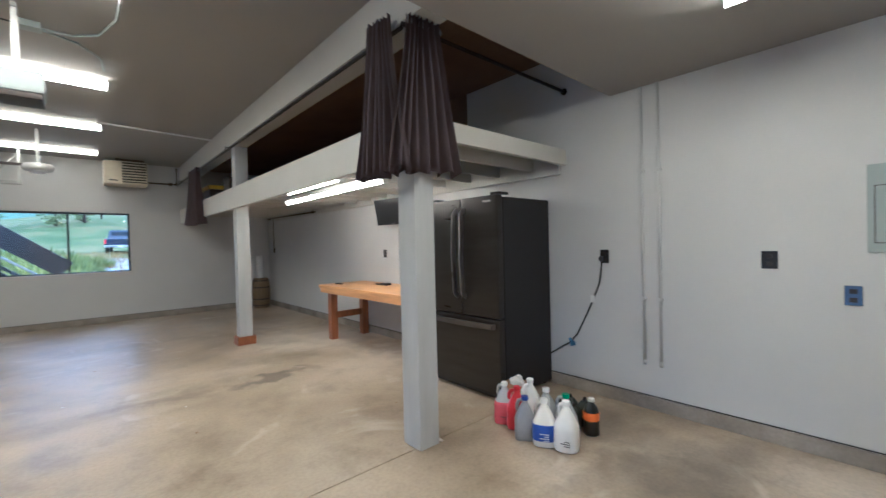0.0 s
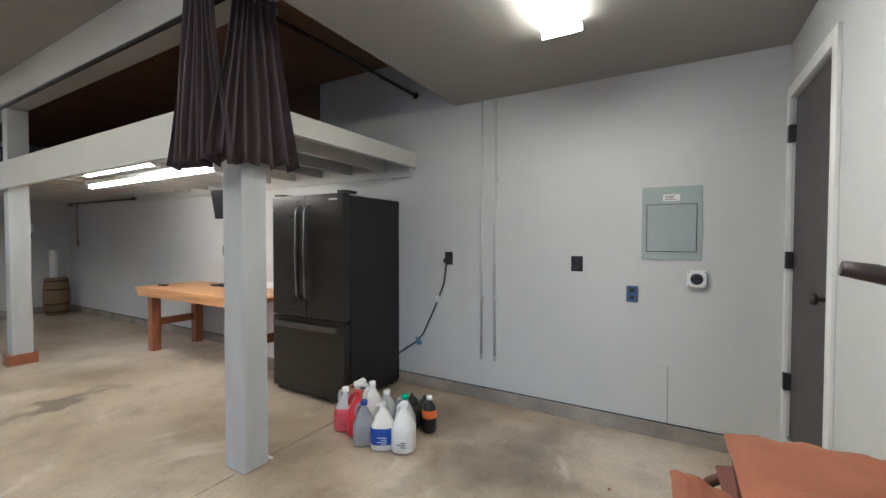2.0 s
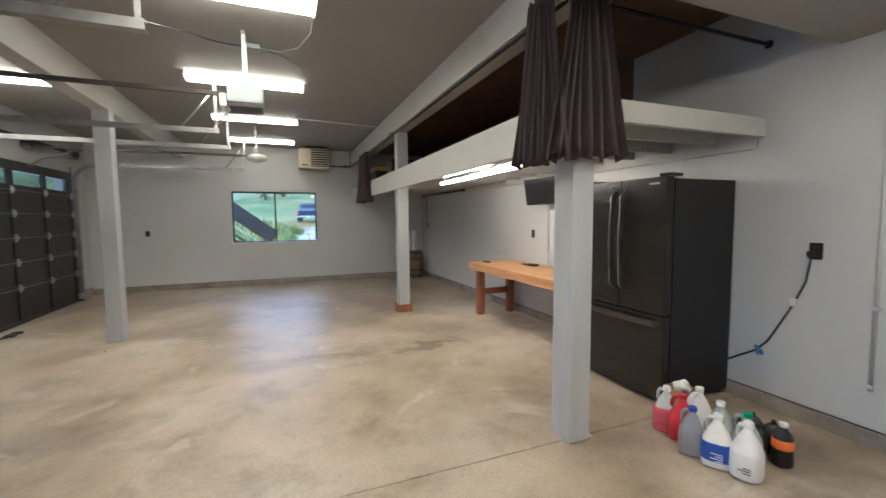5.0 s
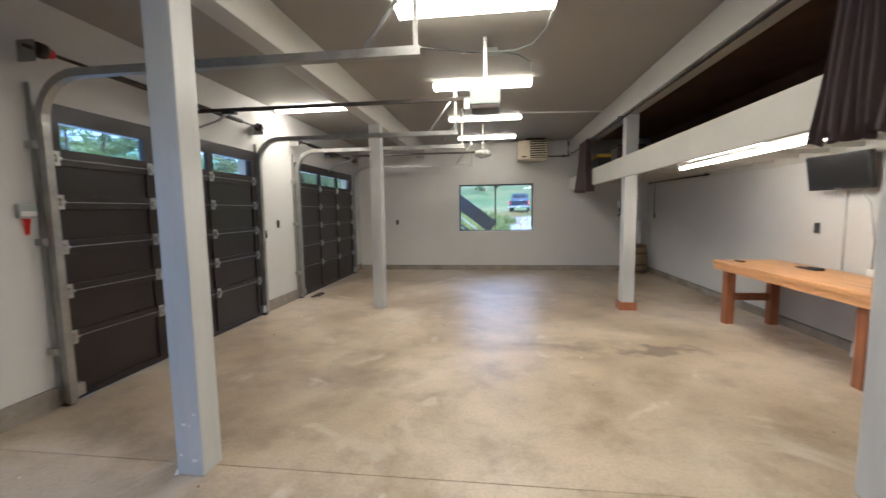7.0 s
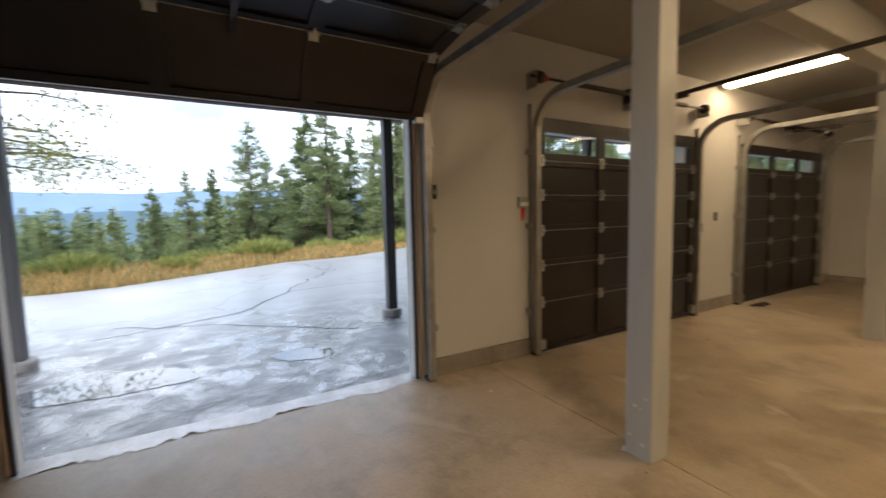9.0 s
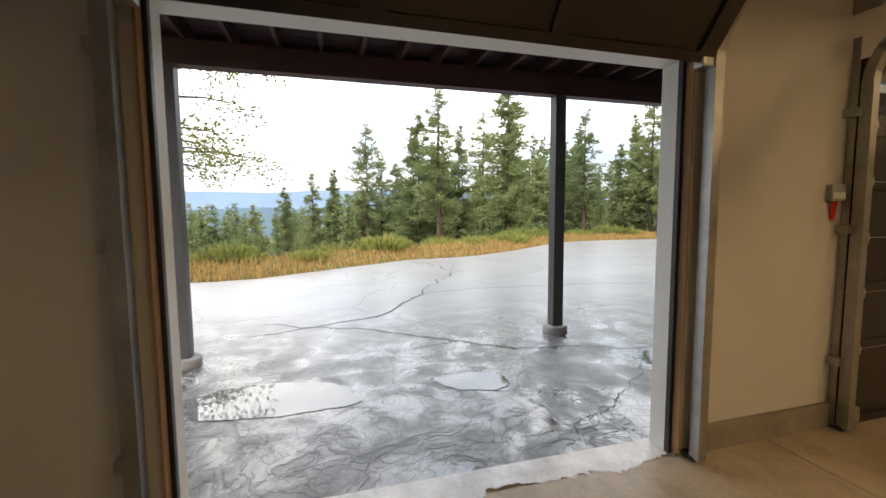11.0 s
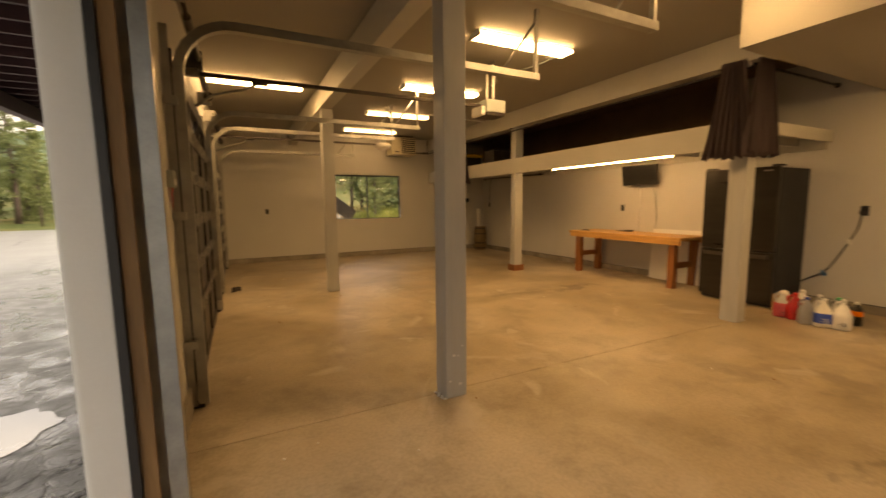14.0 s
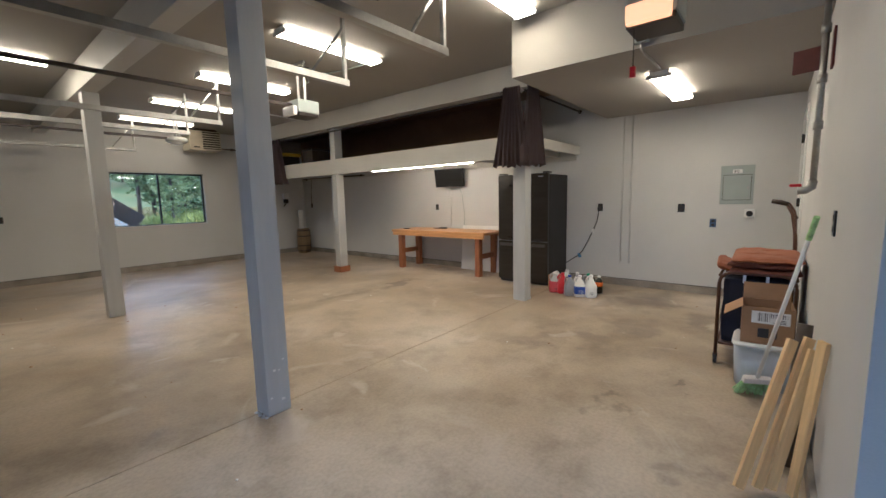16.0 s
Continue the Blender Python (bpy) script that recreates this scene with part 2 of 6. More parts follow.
def floor_material():
    m, ns, ls, b = nodes_of("floor_concrete")
    geo = ns.new("ShaderNodeNewGeometry")
    pos = geo.outputs["Position"]
    big = ns.new("ShaderNodeTexNoise")
    big.inputs["Scale"].default_value, big.inputs["Detail"].default_value, big.inputs["Distortion"].default_value = 0.55, 5, 0.8
    ls.new(pos, big.inputs["Vector"])
    mid = ns.new("ShaderNodeTexNoise")
    mid.inputs["Scale"].default_value, mid.inputs["Detail"].default_value = 2.3, 7
    mid.inputs["Roughness"].default_value = 0.65
    ls.new(pos, mid.inputs["Vector"])
    fin = ns.new("ShaderNodeTexNoise")
    fin.inputs["Scale"].default_value, fin.inputs["Detail"].default_value = 45, 4
    ls.new(pos, fin.inputs["Vector"])
    c = ramp(ns, ls, big.outputs[0], ((0.30, (0.29, 0.228, 0.152)), (0.5, (0.44, 0.365, 0.27)), (0.70, (0.57, 0.50, 0.41))))
    c2 = ramp(ns, ls, mid.outputs[0], ((0.28, (0.58, 0.55, 0.50)), (0.5, (0.94, 0.94, 0.93)), (0.7, (1.10, 1.09, 1.07))))
    c = mixc(ns, ls, 1.0, c, c2, "MULTIPLY")
    c3 = ramp(ns, ls, fin.outputs[0], ((0.3, (0.86, 0.86, 0.86)), (0.6, (1, 1, 1))))
    c = mixc(ns, ls, 1.0, c, c3, "MULTIPLY")
    wob = ns.new("ShaderNodeVectorMath")
    wob.operation = "MULTIPLY_ADD"
    nz = ns.new("ShaderNodeTexNoise")
    nz.inputs["Scale"].default_value, nz.inputs["Detail"].default_value = 3.5, 5
    ls.new(pos, nz.inputs["Vector"])
    ls.new(nz.outputs[1], wob.inputs[0])
    wob.inputs[1].default_value = (0.9, 0.9, 0)
    ls.new(pos, wob.inputs[2])
    # old oil and water stains, a darker patch under the bench: centre, half sizes, depth of tone
    for sx, sy, ax, ay, k in STAINS_AND_PATCHES:
        mp = ns.new("ShaderNodeMapping")
        mp.vector_type = "TEXTURE"
        mp.inputs["Location"].default_value = (sx + 0.45, sy + 0.45, 0)
        mp.inputs["Scale"].default_value = (ax, ay, 10)
        ls.new(wob.outputs[0], mp.inputs[0])
        ln = ns.new("ShaderNodeVectorMath")
        ln.operation = "LENGTH"
        ls.new(mp.outputs[0], ln.inputs[0])
        col = ramp(ns, ls, ln.outputs["Value"], ((0.45, (k, k, k * 1.02)), (1.0, (1, 1, 1))))
        c = mixc(ns, ls, 1.0, c, col, "MULTIPLY")
    # pale scuffs, drawn out by sweeping and tyres
    sc = ns.new("ShaderNodeTexNoise")
    sc.inputs["Scale"].default_value, sc.inputs["Detail"].default_value, sc.inputs["Distortion"].default_value = 1.1, 8, 2.2
    ls.new(pos, sc.inputs["Vector"])
    sf = ramp(ns, ls, sc.outputs[0], ((0.60, (0, 0, 0)), (0.70, (0.55, 0.55, 0.55))))
    c = mixc(ns, ls, sf, c, (0.56, 0.51, 0.44))
    ls.new(c, b.inputs["Base Color"])
    rr = ns.new("ShaderNodeMapRange")
    rr.inputs[1].default_value, rr.inputs[2].default_value = 0.3, 0.7
    rr.inputs[3].default_value, rr.inputs[4].default_value = 0.30, 0.55
    ls.new(mid.outputs[0], rr.inputs[0])
    ls.new(rr.outputs[0], b.inputs["Roughness"])
    add = mixc(ns, ls, 0.5, mid.outputs[0], fin.outputs[0])
    bump_in(ns, ls, b, add, 0.12, 0.01)
    return m


STAINS_AND_PATCHES = [(2.75, 0.75, 0.55, 0.45, 0.62), (2.0, 0.15, 0.45, 0.30, 0.66), (2.2, 1.25, 0.35, 0.2, 0.74), (0.4, 1.35, 0.5, 0.15, 0.82), (2.9, 1.5, 0.3, 0.5, 0.72), (3.05, 4.6, 0.35, 1.3, 0.78), (1.55, 4.40, 0.55, 0.16, 0.55), (0.55, 4.45, 0.5, 0.2, 0.72), (0.75, 0.95, 0.25, 0.5, 0.72), (1.3, 0.65, 0.5, 0.3, 0.70),
          (-0.35, 0.35, 0.16, 0.10, 0.62), (0.15, 0.05, 0.14, 0.06, 0.62), (-1.4, 3.4, 0.7, 0.25, 0.85), (2.4, 0.9, 0.5, 0.4, 0.75), (-0.9, -0.1, 0.1, 0.16, 0.68)]
FLOOR = floor_material()

# ---- the large structure ----
XL, XR, YF, YB, YB2, XJ = -3.46, 3.42, 9.98, -0.63, -1.75, -1.60
ZC, ZLOW, XS, YS = 3.05, 2.535, 0.54, 1.64
TH = 0.16
DOORS = [(-1.03, 1.50), (2.80, 5.40), (6.66, 9.26)]
DTOP = 2.22

# floor: slabs with open control joints over a bed
bm = box(B(XL, XR, YB, YF, -0.30, -0.02), XL, XJ, YB2, YB, -0.30, -0.02)
floor = solo("floor", bm, CURB, "tan stained concrete garage floor with control joints", "floor", "structure")
G = 0.004
part("slab", box(B(XL + G, XR - G, YB, 2.16 - G, -0.02, 0), XL + G, XJ - G, YB2 + G, YB, -0.02, 0), FLOOR, floor)
part("slab", B(XL + G, XR - G, 2.16 + G, YF - G, -0.02, 0, bev=0.003), FLOOR, floor)
threshold = solo("threshold", B(XL - 0.19, XL, -1.03, 1.50, -0.3, -0.008, bev=0.008), FLOOR, "wet concrete threshold at the open garage door", "threshold", "structure")

part("joint", B(XL - 0.206, XL - 0.191, -1.03, 1.50, -0.11, -0.088), BLACKP, threshold, "dark open joint against the asphalt")
# wet concrete, its base colour paled to carry the film's bright reflection
WETC = surf("wet_concrete_sheen", (0.66, 0.67, 0.68), 0.2, 0.25, 5, 40, 0.2)
bm = bmesh.new()
ea, eb = [], []
for i in range(241):
    y = -1.02 + 2.51 * i / 240
    ea.append(bm.verts.new((XL - 0.185, y, 0.0)))
    eb.append(bm.verts.new((XL + 0.01 + 0.07 * noise.noise(Vector((y * 3.1, 0, 0))) + 0.05 * noise.noise(Vector((y * 15, 3, 0))) + 0.03 * noise.noise(Vector((y * 41, 3, 0))), y, 0.0)))
for i in range(240):
    bm.faces.new((ea[i], ea[i + 1], eb[i + 1], eb[i]))
solo("wet_edge", bm, WETC, "ragged wet strip of concrete at the open doorway", "floor", "structure", at=pose(0, 0, 0.0025))

# front wall with the three door openings
bm = bmesh.new()
edges = [YB2 - TH] + [v for d in DOORS for v in d] + [YF + TH]
for i in range(0, 8, 2):
    box(bm, XL - TH, XL, edges[i], edges[i + 1], -0.3, ZC)
for a, b in DOORS:
    box(bm, XL - TH, XL, a, b, DTOP, ZC)
solo("wall_front", bm, WALL, "grey painted drywall front wall with three garage door openings", "wall", "structure")

WX0, WX1, WZ0, WZ1 = -0.955, 0.810, 0.943, 2.075
bm = bmesh.new()
for a in ((XL, WX0, -0.3, ZC), (WX1, XR, -0.3, ZC), (WX0, WX1, -0.3, WZ0), (WX0, WX1, WZ1, ZC)):
    box(bm, a[0], a[1], YF, YF + TH, a[2], a[3])
solo("wall_far", bm, WALL, "grey painted end wall with a sliding window", "wall", "structure")
solo("wall_side", B(XR, XR + TH, YB - TH, YF + TH, -0.3, ZC), WALL, "grey painted drywall side wall behind the fridge and bench", "wall", "structure")
MD0, MD1, MDZ0, MDZ1 = 2.62, 3.36, 0.19, 2.20
bm = bmesh.new()
box(bm, XJ, MD0, YB - TH, YB, -0.3, ZC)
box(bm, MD1, XR, YB - TH, YB, -0.3, ZC)
box(bm, MD0, MD1, YB - TH, YB, MDZ1, ZC)
box(bm, MD0, MD1, YB - TH, YB, -0.3, MDZ0)
solo("wall_back", bm, WALL, "grey painted back wall with a dark passage door", "wall", "structure")
solo("wall_jog", B(XJ, XJ + TH, YB2 - TH, YB - TH, -0.3, ZC), WALL, "short return wall where the back wall steps back", "wall", "structure")
solo("wall_recess", B(XL, XJ, YB2 - TH, YB2, -0.3, ZC), WALL, "grey painted recessed wall beside the open garage door", "wall", "structure")
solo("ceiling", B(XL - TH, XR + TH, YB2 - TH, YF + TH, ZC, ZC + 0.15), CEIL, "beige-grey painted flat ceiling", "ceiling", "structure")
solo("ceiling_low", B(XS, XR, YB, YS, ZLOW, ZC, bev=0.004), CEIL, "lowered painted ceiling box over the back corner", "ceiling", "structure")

PBXW = 1.87
# concrete stem wall that shows under the drywall
bm = bmesh.new()
CP = 0.025
box(bm, XR - CP, XR, YB, YF, 0, 0.10, bev=0.006)
box(bm, XL, XR - CP, YF - CP, YF, 0, 0.11, bev=0.006)
box(bm, XJ, MD0 - 0.1, YB, YB + CP, 0, 0.10, bev=0.006)
for a, b in ((YB2, -1.11), (1.60, 2.70), (5.50, 6.58), (9.36, YF - CP)):
    box(bm, XL, XL + CP, a, b, 0, 0.16, bev=0.006)
box(bm, XL + CP, XJ, YB2, YB2 + CP, 0, 0.16, bev=0.006)
bb = solo("baseboard", bm, CURB, "bare chipped concrete stem wall along the wall foot", "baseboard", "structure")
bm = bmesh.new()
box(bm, XR - 0.003, XR - 0.0005, YB + 0.03, YF - 0.03, 0.1005, 0.109)
box(bm, XL + 0.03, XR - 0.03, YF - 0.003, YF - 0.0005, 0.1105, 0.118)
part("gap", bm, BLACKP, bb, "dark gap under the drywall edge")
part("wall_crack", B(XR - 0.0025, XR - 0.0005, -0.012, -0.006, 0.11, 0.50), CURB, bb, "hairline crack in the wall")
# added sheet: its brown stands for dim warm shade on the grey wall
solo("wall_loft_shade", B(XR - 0.014, XR - 0.002, 3.3, YF - 0.002, 2.16, ZC - 0.021), LOFTP, "added brown sheet giving the grey loft wall its dim warm shade", "wall", "structure")
solo("ceiling_loft", B(PBXW, XR - 0.002, YS + 0.01, YF - 0.002, ZC - 0.02, ZC - 0.001), LOFTP, "bare brown plywood ceiling inside the loft", "ceiling", "structure")

# ceiling beams over the posts
PAX, PBX = -1.825, 1.77
solo("beam_front", B(PAX - 0.125, PAX + 0.045, YB2, YF, 2.735, ZC, bev=0.006), RIM, "painted timber ceiling beam over the front posts", "beam", "structure")
solo("beam_loft", B(PBX - 0.12, PBX + 0.09, YS, YF, 2.75, ZC, bev=0.006), RIM, "painted timber beam over the loft opening", "beam", "structure")

# ---- posts ----
def post(x0, x1, y0, y1, z1, group="garage posts", label="grey painted square timber post on the concrete floor"):
    p = thing("post", label, "post", ((x0 + x1) / 2, (y0 + y1) / 2, 0), 0, group)
    w, d = (x1 - x0) / 2, (y1 - y0) / 2
    part("shaft", B(-w, w, -d, d, 0.001, z1, bev=0.008), POST, p)
    return p


p1 = post(-1.895, -1.735, 2.05, 2.205, 2.735, label="grey painted square timber post with chipped foot")
post(-1.925, -1.76, 5.94, 6.10, 2.735)
p3 = post(1.70, 1.86, 2.105, 2.285, 1.885, label="grey painted timber post under the loft corner")
p4 = post(1.70, 1.87, 6.10, 6.25, 2.75, label="grey painted timber post on a raw wood base block")
for p, w, d in ((p4, 0.118, 0.105),):
    bm = bmesh.new()
    for a in ((-w, w, -d, -0.078), (-w, w, 0.078, d), (-w, -0.087, -0.078, 0.078), (0.087, w, -0.078, 0.078)):
        box(bm, *a, 0.001, 0.115, bev=0.004)
    part("base_block", bm, WOODL, p, "raw orange wood trim round the foot")

CHIP = surf("bare_chip", (0.74, 0.73, 0.70), 0.7, 0.1, 20, 90, 0.2)
for dx, z, w in ((-0.02, 0.30, 0.010), (0.012, 0.295, 0.006), (0.045, 0.36, 0.007), (-0.05, 0.12, 0.008), (0.03, 0.09, 0.012)):
    part("paint_chip", B(dx - w, dx + w, -0.0795, -0.0772, z - w * 0.6, z + w * 0.8, bev=0.001), CHIP, p1, "pale chip in the paint")

# ---- loft ----
loft = thing("loft", "painted timber storage loft with rim boards and joists", "loft", (1.70, 2.10, 0), 0, "", "structure")
LX, LY = 1.70, 2.10
LD, LW = YF - LY - 0.01, XR - LX - 0.005
part("rim_board", B(-0.055, -0.006, -0.02, LD, 1.89, 2.17, bev=0.004), RIM, loft)
part("end_board", B(0.0, LW, -0.05, 0.0, 2.03, 2.165, bev=0.004), RIM, loft)
part("ledger", B(LW - 0.04, LW, 0.002, LD, 1.95, 2.13), RIM, loft)
part("deck", B(0.0, LW - 0.001, 0.002, LD, 2.135, 2.153), LOFTP, loft, "bare brown plywood loft deck")
j = part("joist", B(0.0, LW - 0.042, -0.02, 0.02, 2.015, 2.133), RIM, loft)
j.matrix_local = pose(0, 0.30, 0)
for k in range(1, 18):
    o = new("joist", j.data)
    o.parent = loft
    o.matrix_local = pose(0, 0.30 + 0.42 * k, 0)

# ---- garage doors ----
HING = surf("hinge_steel", (0.5, 0.5, 0.48), 0.35, 0.15, 9, 60, 0.1, metal=0.9)
SEAMS = [0.012, 0.515, 0.88, 1.225, 1.57, 1.90, 2.31]
PANE = glassy("door_glass", (0.9, 0.95, 0.95))


def section(width, z0, z1, glazed):
    """One section of a door, seen from inside, hinged along its long edges: width along y, thickness along x."""
    bm = bmesh.new()
    h = z1 - z0 - 0.004
    st = 0.10
    if glazed:
        box(bm, -0.045, 0, 0, width, 0, 0.07, bev=0.003)
        box(bm, -0.045, 0, 0, width, h - 0.135, h, bev=0.003)
        for k in range(4):
            c = k * (width - st) / 3
            box(bm, -0.045, 0, c, c + st, 0.07, h - 0.135)
    else:
        box(bm, -0.045, -0.018, 0, width, 0, h)
        box(bm, -0.018, 0, 0, width, 0, 0.05, bev=0.002)
        box(bm, -0.018, 0, 0, width, h - 0.05, h, bev=0.002)
        for k in range(4):
            c = k * (width - st) / 3
            box(bm, -0.018, 0, c, c + st, 0.05, h - 0.05)
    return bm


def hinge():
    bm = bmesh.new()
    box(bm, 0.0, 0.006, -0.03, 0.03, -0.055, 0.055, bev=0.002)
    tube(bm, [(0.012, -0.035, 0), (0.012, 0.035, 0)], 0.012)
    box(bm, 0.004, 0.03, -0.012, 0.012, -0.03, 0.03, bev=0.004)
    return bm


def put_hinge(me_box, parent, m):
    if not me_box:
        me_box.append(mesh_of("hinge", hinge(), HING))
    o = new("hinge", me_box[0])
    o.parent = parent
    o.matrix_local = m
    return o


HM = []


def garage_door(y0, y1, shut, label):
    w = y1 - y0 + 0.06
    gd = thing("garage_door", label, "garage door", (XL + 0.055, y0 - 0.03, 0), 0, "garage doors")
    for k in range(6):
        z0, z1 = SEAMS[k], SEAMS[k + 1]
        hh = z1 - z0
        if shut:
            m = pose(0, 0, z0)
        else:
            m = OPEN[k]
        s = part("section", section(w, z0, z1, k == 5), DOORM, gd, at=m)
        if k == 5:
            for q in range(3):
                c = q * (w - 0.10) / 3 + 0.10
                pn = part("pane", B(-0.028, -0.022, c, c + (w - 0.10) / 3 - 0.10, 0.07, hh - 0.139), PANE, s)
                pn.visible_shadow = False
        else:
            part("seam_strip", B(-0.012, 0.002, 0.02, w - 0.02, hh - 0.006, hh - 0.001), STEEL, s, "bright steel strip at the section joint")
            for q in range(4):
                put_hinge(HM, s, pose(0, min(max(q * (w - 0.10) / 3 + 0.05, 0.04), w - 0.04), hh - 0.002))
    # tracks
    for yy in (-0.035, w + 0.035):
        bm = bmesh.new()
        top = 2.14
        path = [(0.03, yy, 0.02), (0.03, yy, top)] + arc((0.36, yy, top), 0.33, 180, 90, 8)[1:] + [(2.82, yy, 2.47)]
        for a, b in zip(path, path[1:]):
            d = Vector(b) - Vector(a)
            ln = d.length
            rot = d.to_track_quat("Z", "Y").to_matrix().to_4x4()
            mm = Matrix.Translation(a) @ rot
            box(bm, -0.03, 0.03, -0.028, -0.022, -0.002, ln + 0.004, m=mm)
            box(bm, -0.03, 0.03, 0.022, 0.028, -0.002, ln + 0.004, m=mm)
            box(bm, -0.03, -0.025, -0.022, 0.022, -0.002, ln + 0.004, m=mm)
        part("track", bm, STEEL, gd)
        sgn = -1 if yy < 0 else 1
        part("jamb_angle", B(-0.05, -0.008, yy + sgn * 0.03, yy + sgn * 0.034, 0.02, 2.42), STEEL, gd)
        for zz in (0.42, 1.25, 1.95):
            part("track_bracket", B(-0.052, 0.02, yy + sgn * 0.034, yy + sgn * 0.075, zz, zz + 0.05, bev=0.004), STEEL, gd)
        bm = bmesh.new()
        box(bm, 2.78, 2.81, yy - 0.02, yy - 0.016, 2.44, ZC - 0.001)
        box(bm, 2.78, 2.784, yy - 0.016, yy + 0.014, 2.44, ZC - 0.001)
        part("hanger", bm, STEEL, gd, "perforated steel angle hanging the track from the ceiling")
        bm = bmesh.new()
        tube(bm, [(2.45, yy, 2.5), (2.78, yy, 2.93)], 0.012, 6)
        part("brace", bm, STEEL, gd)
        bm = bmesh.new()
        lathe(bm, [(0.05, -0.03), (0.055, -0.025), (0.055, 0.025), (0.05, 0.03)], 14)
        part("cable_drum", bm, DARKST, gd, at=pose(0.07, yy, 2.64, 90))
        part("end_plate", B(-0.052, 0.095, yy + sgn * 0.05, yy + sgn * 0.054, 2.55, 2.70, bev=0.002), STEEL, gd)
        # bottom bracket and stand-off
        part("bottom_bracket", B(-0.01, 0.05, yy - sgn * 0.10, yy + sgn * 0.02, 0.05, 0.15, bev=0.01) if shut else B(-0.01, 0.05, yy - sgn * 0.1, yy, 2.12, 2.2, bev=0.01), HING, gd)
        part("weather_seal", B(-0.2, 0.035, yy - 0.03, yy + 0.03, 0.001, 0.03, bev=0.008), BLACKP, gd, "black rubber at the track foot")
    part("shaft", T([(0.07, -0.14, 2.64), (0.07, w + 0.14, 2.64)], 0.014), DARKST, gd)
    sp = bmesh.new()
    for a, b in ((0.35, w / 2 - 0.1), (w / 2 + 0.1, w - 0.35)):
        tube(sp, [(0.07, a + (b - a) * i / 60, 2.64) for i in range(61)], [0.024 + 0.004 * (i % 2) for i in range(61)], 10)
    part("spring", sp, DARKST, gd)
    part("centre_plate", B(-0.05, 0.1, w / 2 - 0.03, w / 2 + 0.03, 2.56, 2.72, bev=0.004), DARKST, gd)
    bm = bmesh.new()
    lathe(bm, [(0.03, -0.05), (0.035, -0.04), (0.035, 0.04), (0.03, 0.05)], 12)
    part("winding_cone", bm, REDPL, gd, "red spring cone", at=pose(0.07, 0.0, 2.64, 90))
    return gd


# poses of the sections of the raised door: one still upright in the bend, the rest along the ceiling
OPEN = []
px, pz, ang = 0.03, 2.14, 38.0
for k in range(6):
    hh = SEAMS[k + 1] - SEAMS[k]
    OPEN.append(pose(px, 0, pz, 0, ang, 0))
    px += hh * math.sin(radians(ang))
    pz += hh * math.cos(radians(ang))
    ang = (38, 82, 90, 90, 90, 90, 90)[k + 1]
garage_door(*DOORS[0], False, "raised dark brown sectional garage door on ceiling tracks")
garage_door(*DOORS[1], True, "closed dark brown sectional garage door with a row of windows")
garage_door(*DOORS[2], True, "closed dark brown sectional garage door in the far bay")

# jambs: white outside trim, raw wood and dark stop in the open doorway, header trim
def door_trim(i, y0, y1):
    tr = thing("door_trim_%d" % (i + 1), "white trim boards and raw wood jamb of the garage doorway", "trim", (0, 0, 0), 0, "", "structure")
    for s, y in ((1, y0), (-1, y1)):
        part("jamb_board", B(XL - TH - 0.012, XL - 0.055, y, y + s * 0.022, 0.0, DTOP, bev=0.003), WHITEP, tr, "white painted jamb board")
        part("outer_trim", B(XL - TH - 0.03, XL - TH, y - s * 0.12, y - s * 0.001, -0.05, DTOP + 0.12, bev=0.003), WHITEP, tr)
        part("stop", B(XL - 0.053, XL - 0.022, y + s * 0.001, y + s * 0.03, 0.001, DTOP, bev=0.003), BLACKP, tr, "dark rubber door stop")
        part("raw_jamb", B(XL - 0.02, XL + 0.03, y + s * 0.001, y + s * 0.012, 0.02, DTOP, bev=0.003), BARE, tr, "raw brown wood jamb")
    part("head_board", B(XL - TH - 0.012, XL - 0.03, y0 + 0.022, y1 - 0.022, DTOP - 0.022, DTOP, bev=0.003), WHITEP, tr)


for i, (a, b) in enumerate(DOORS):
    door_trim(i, a, b)


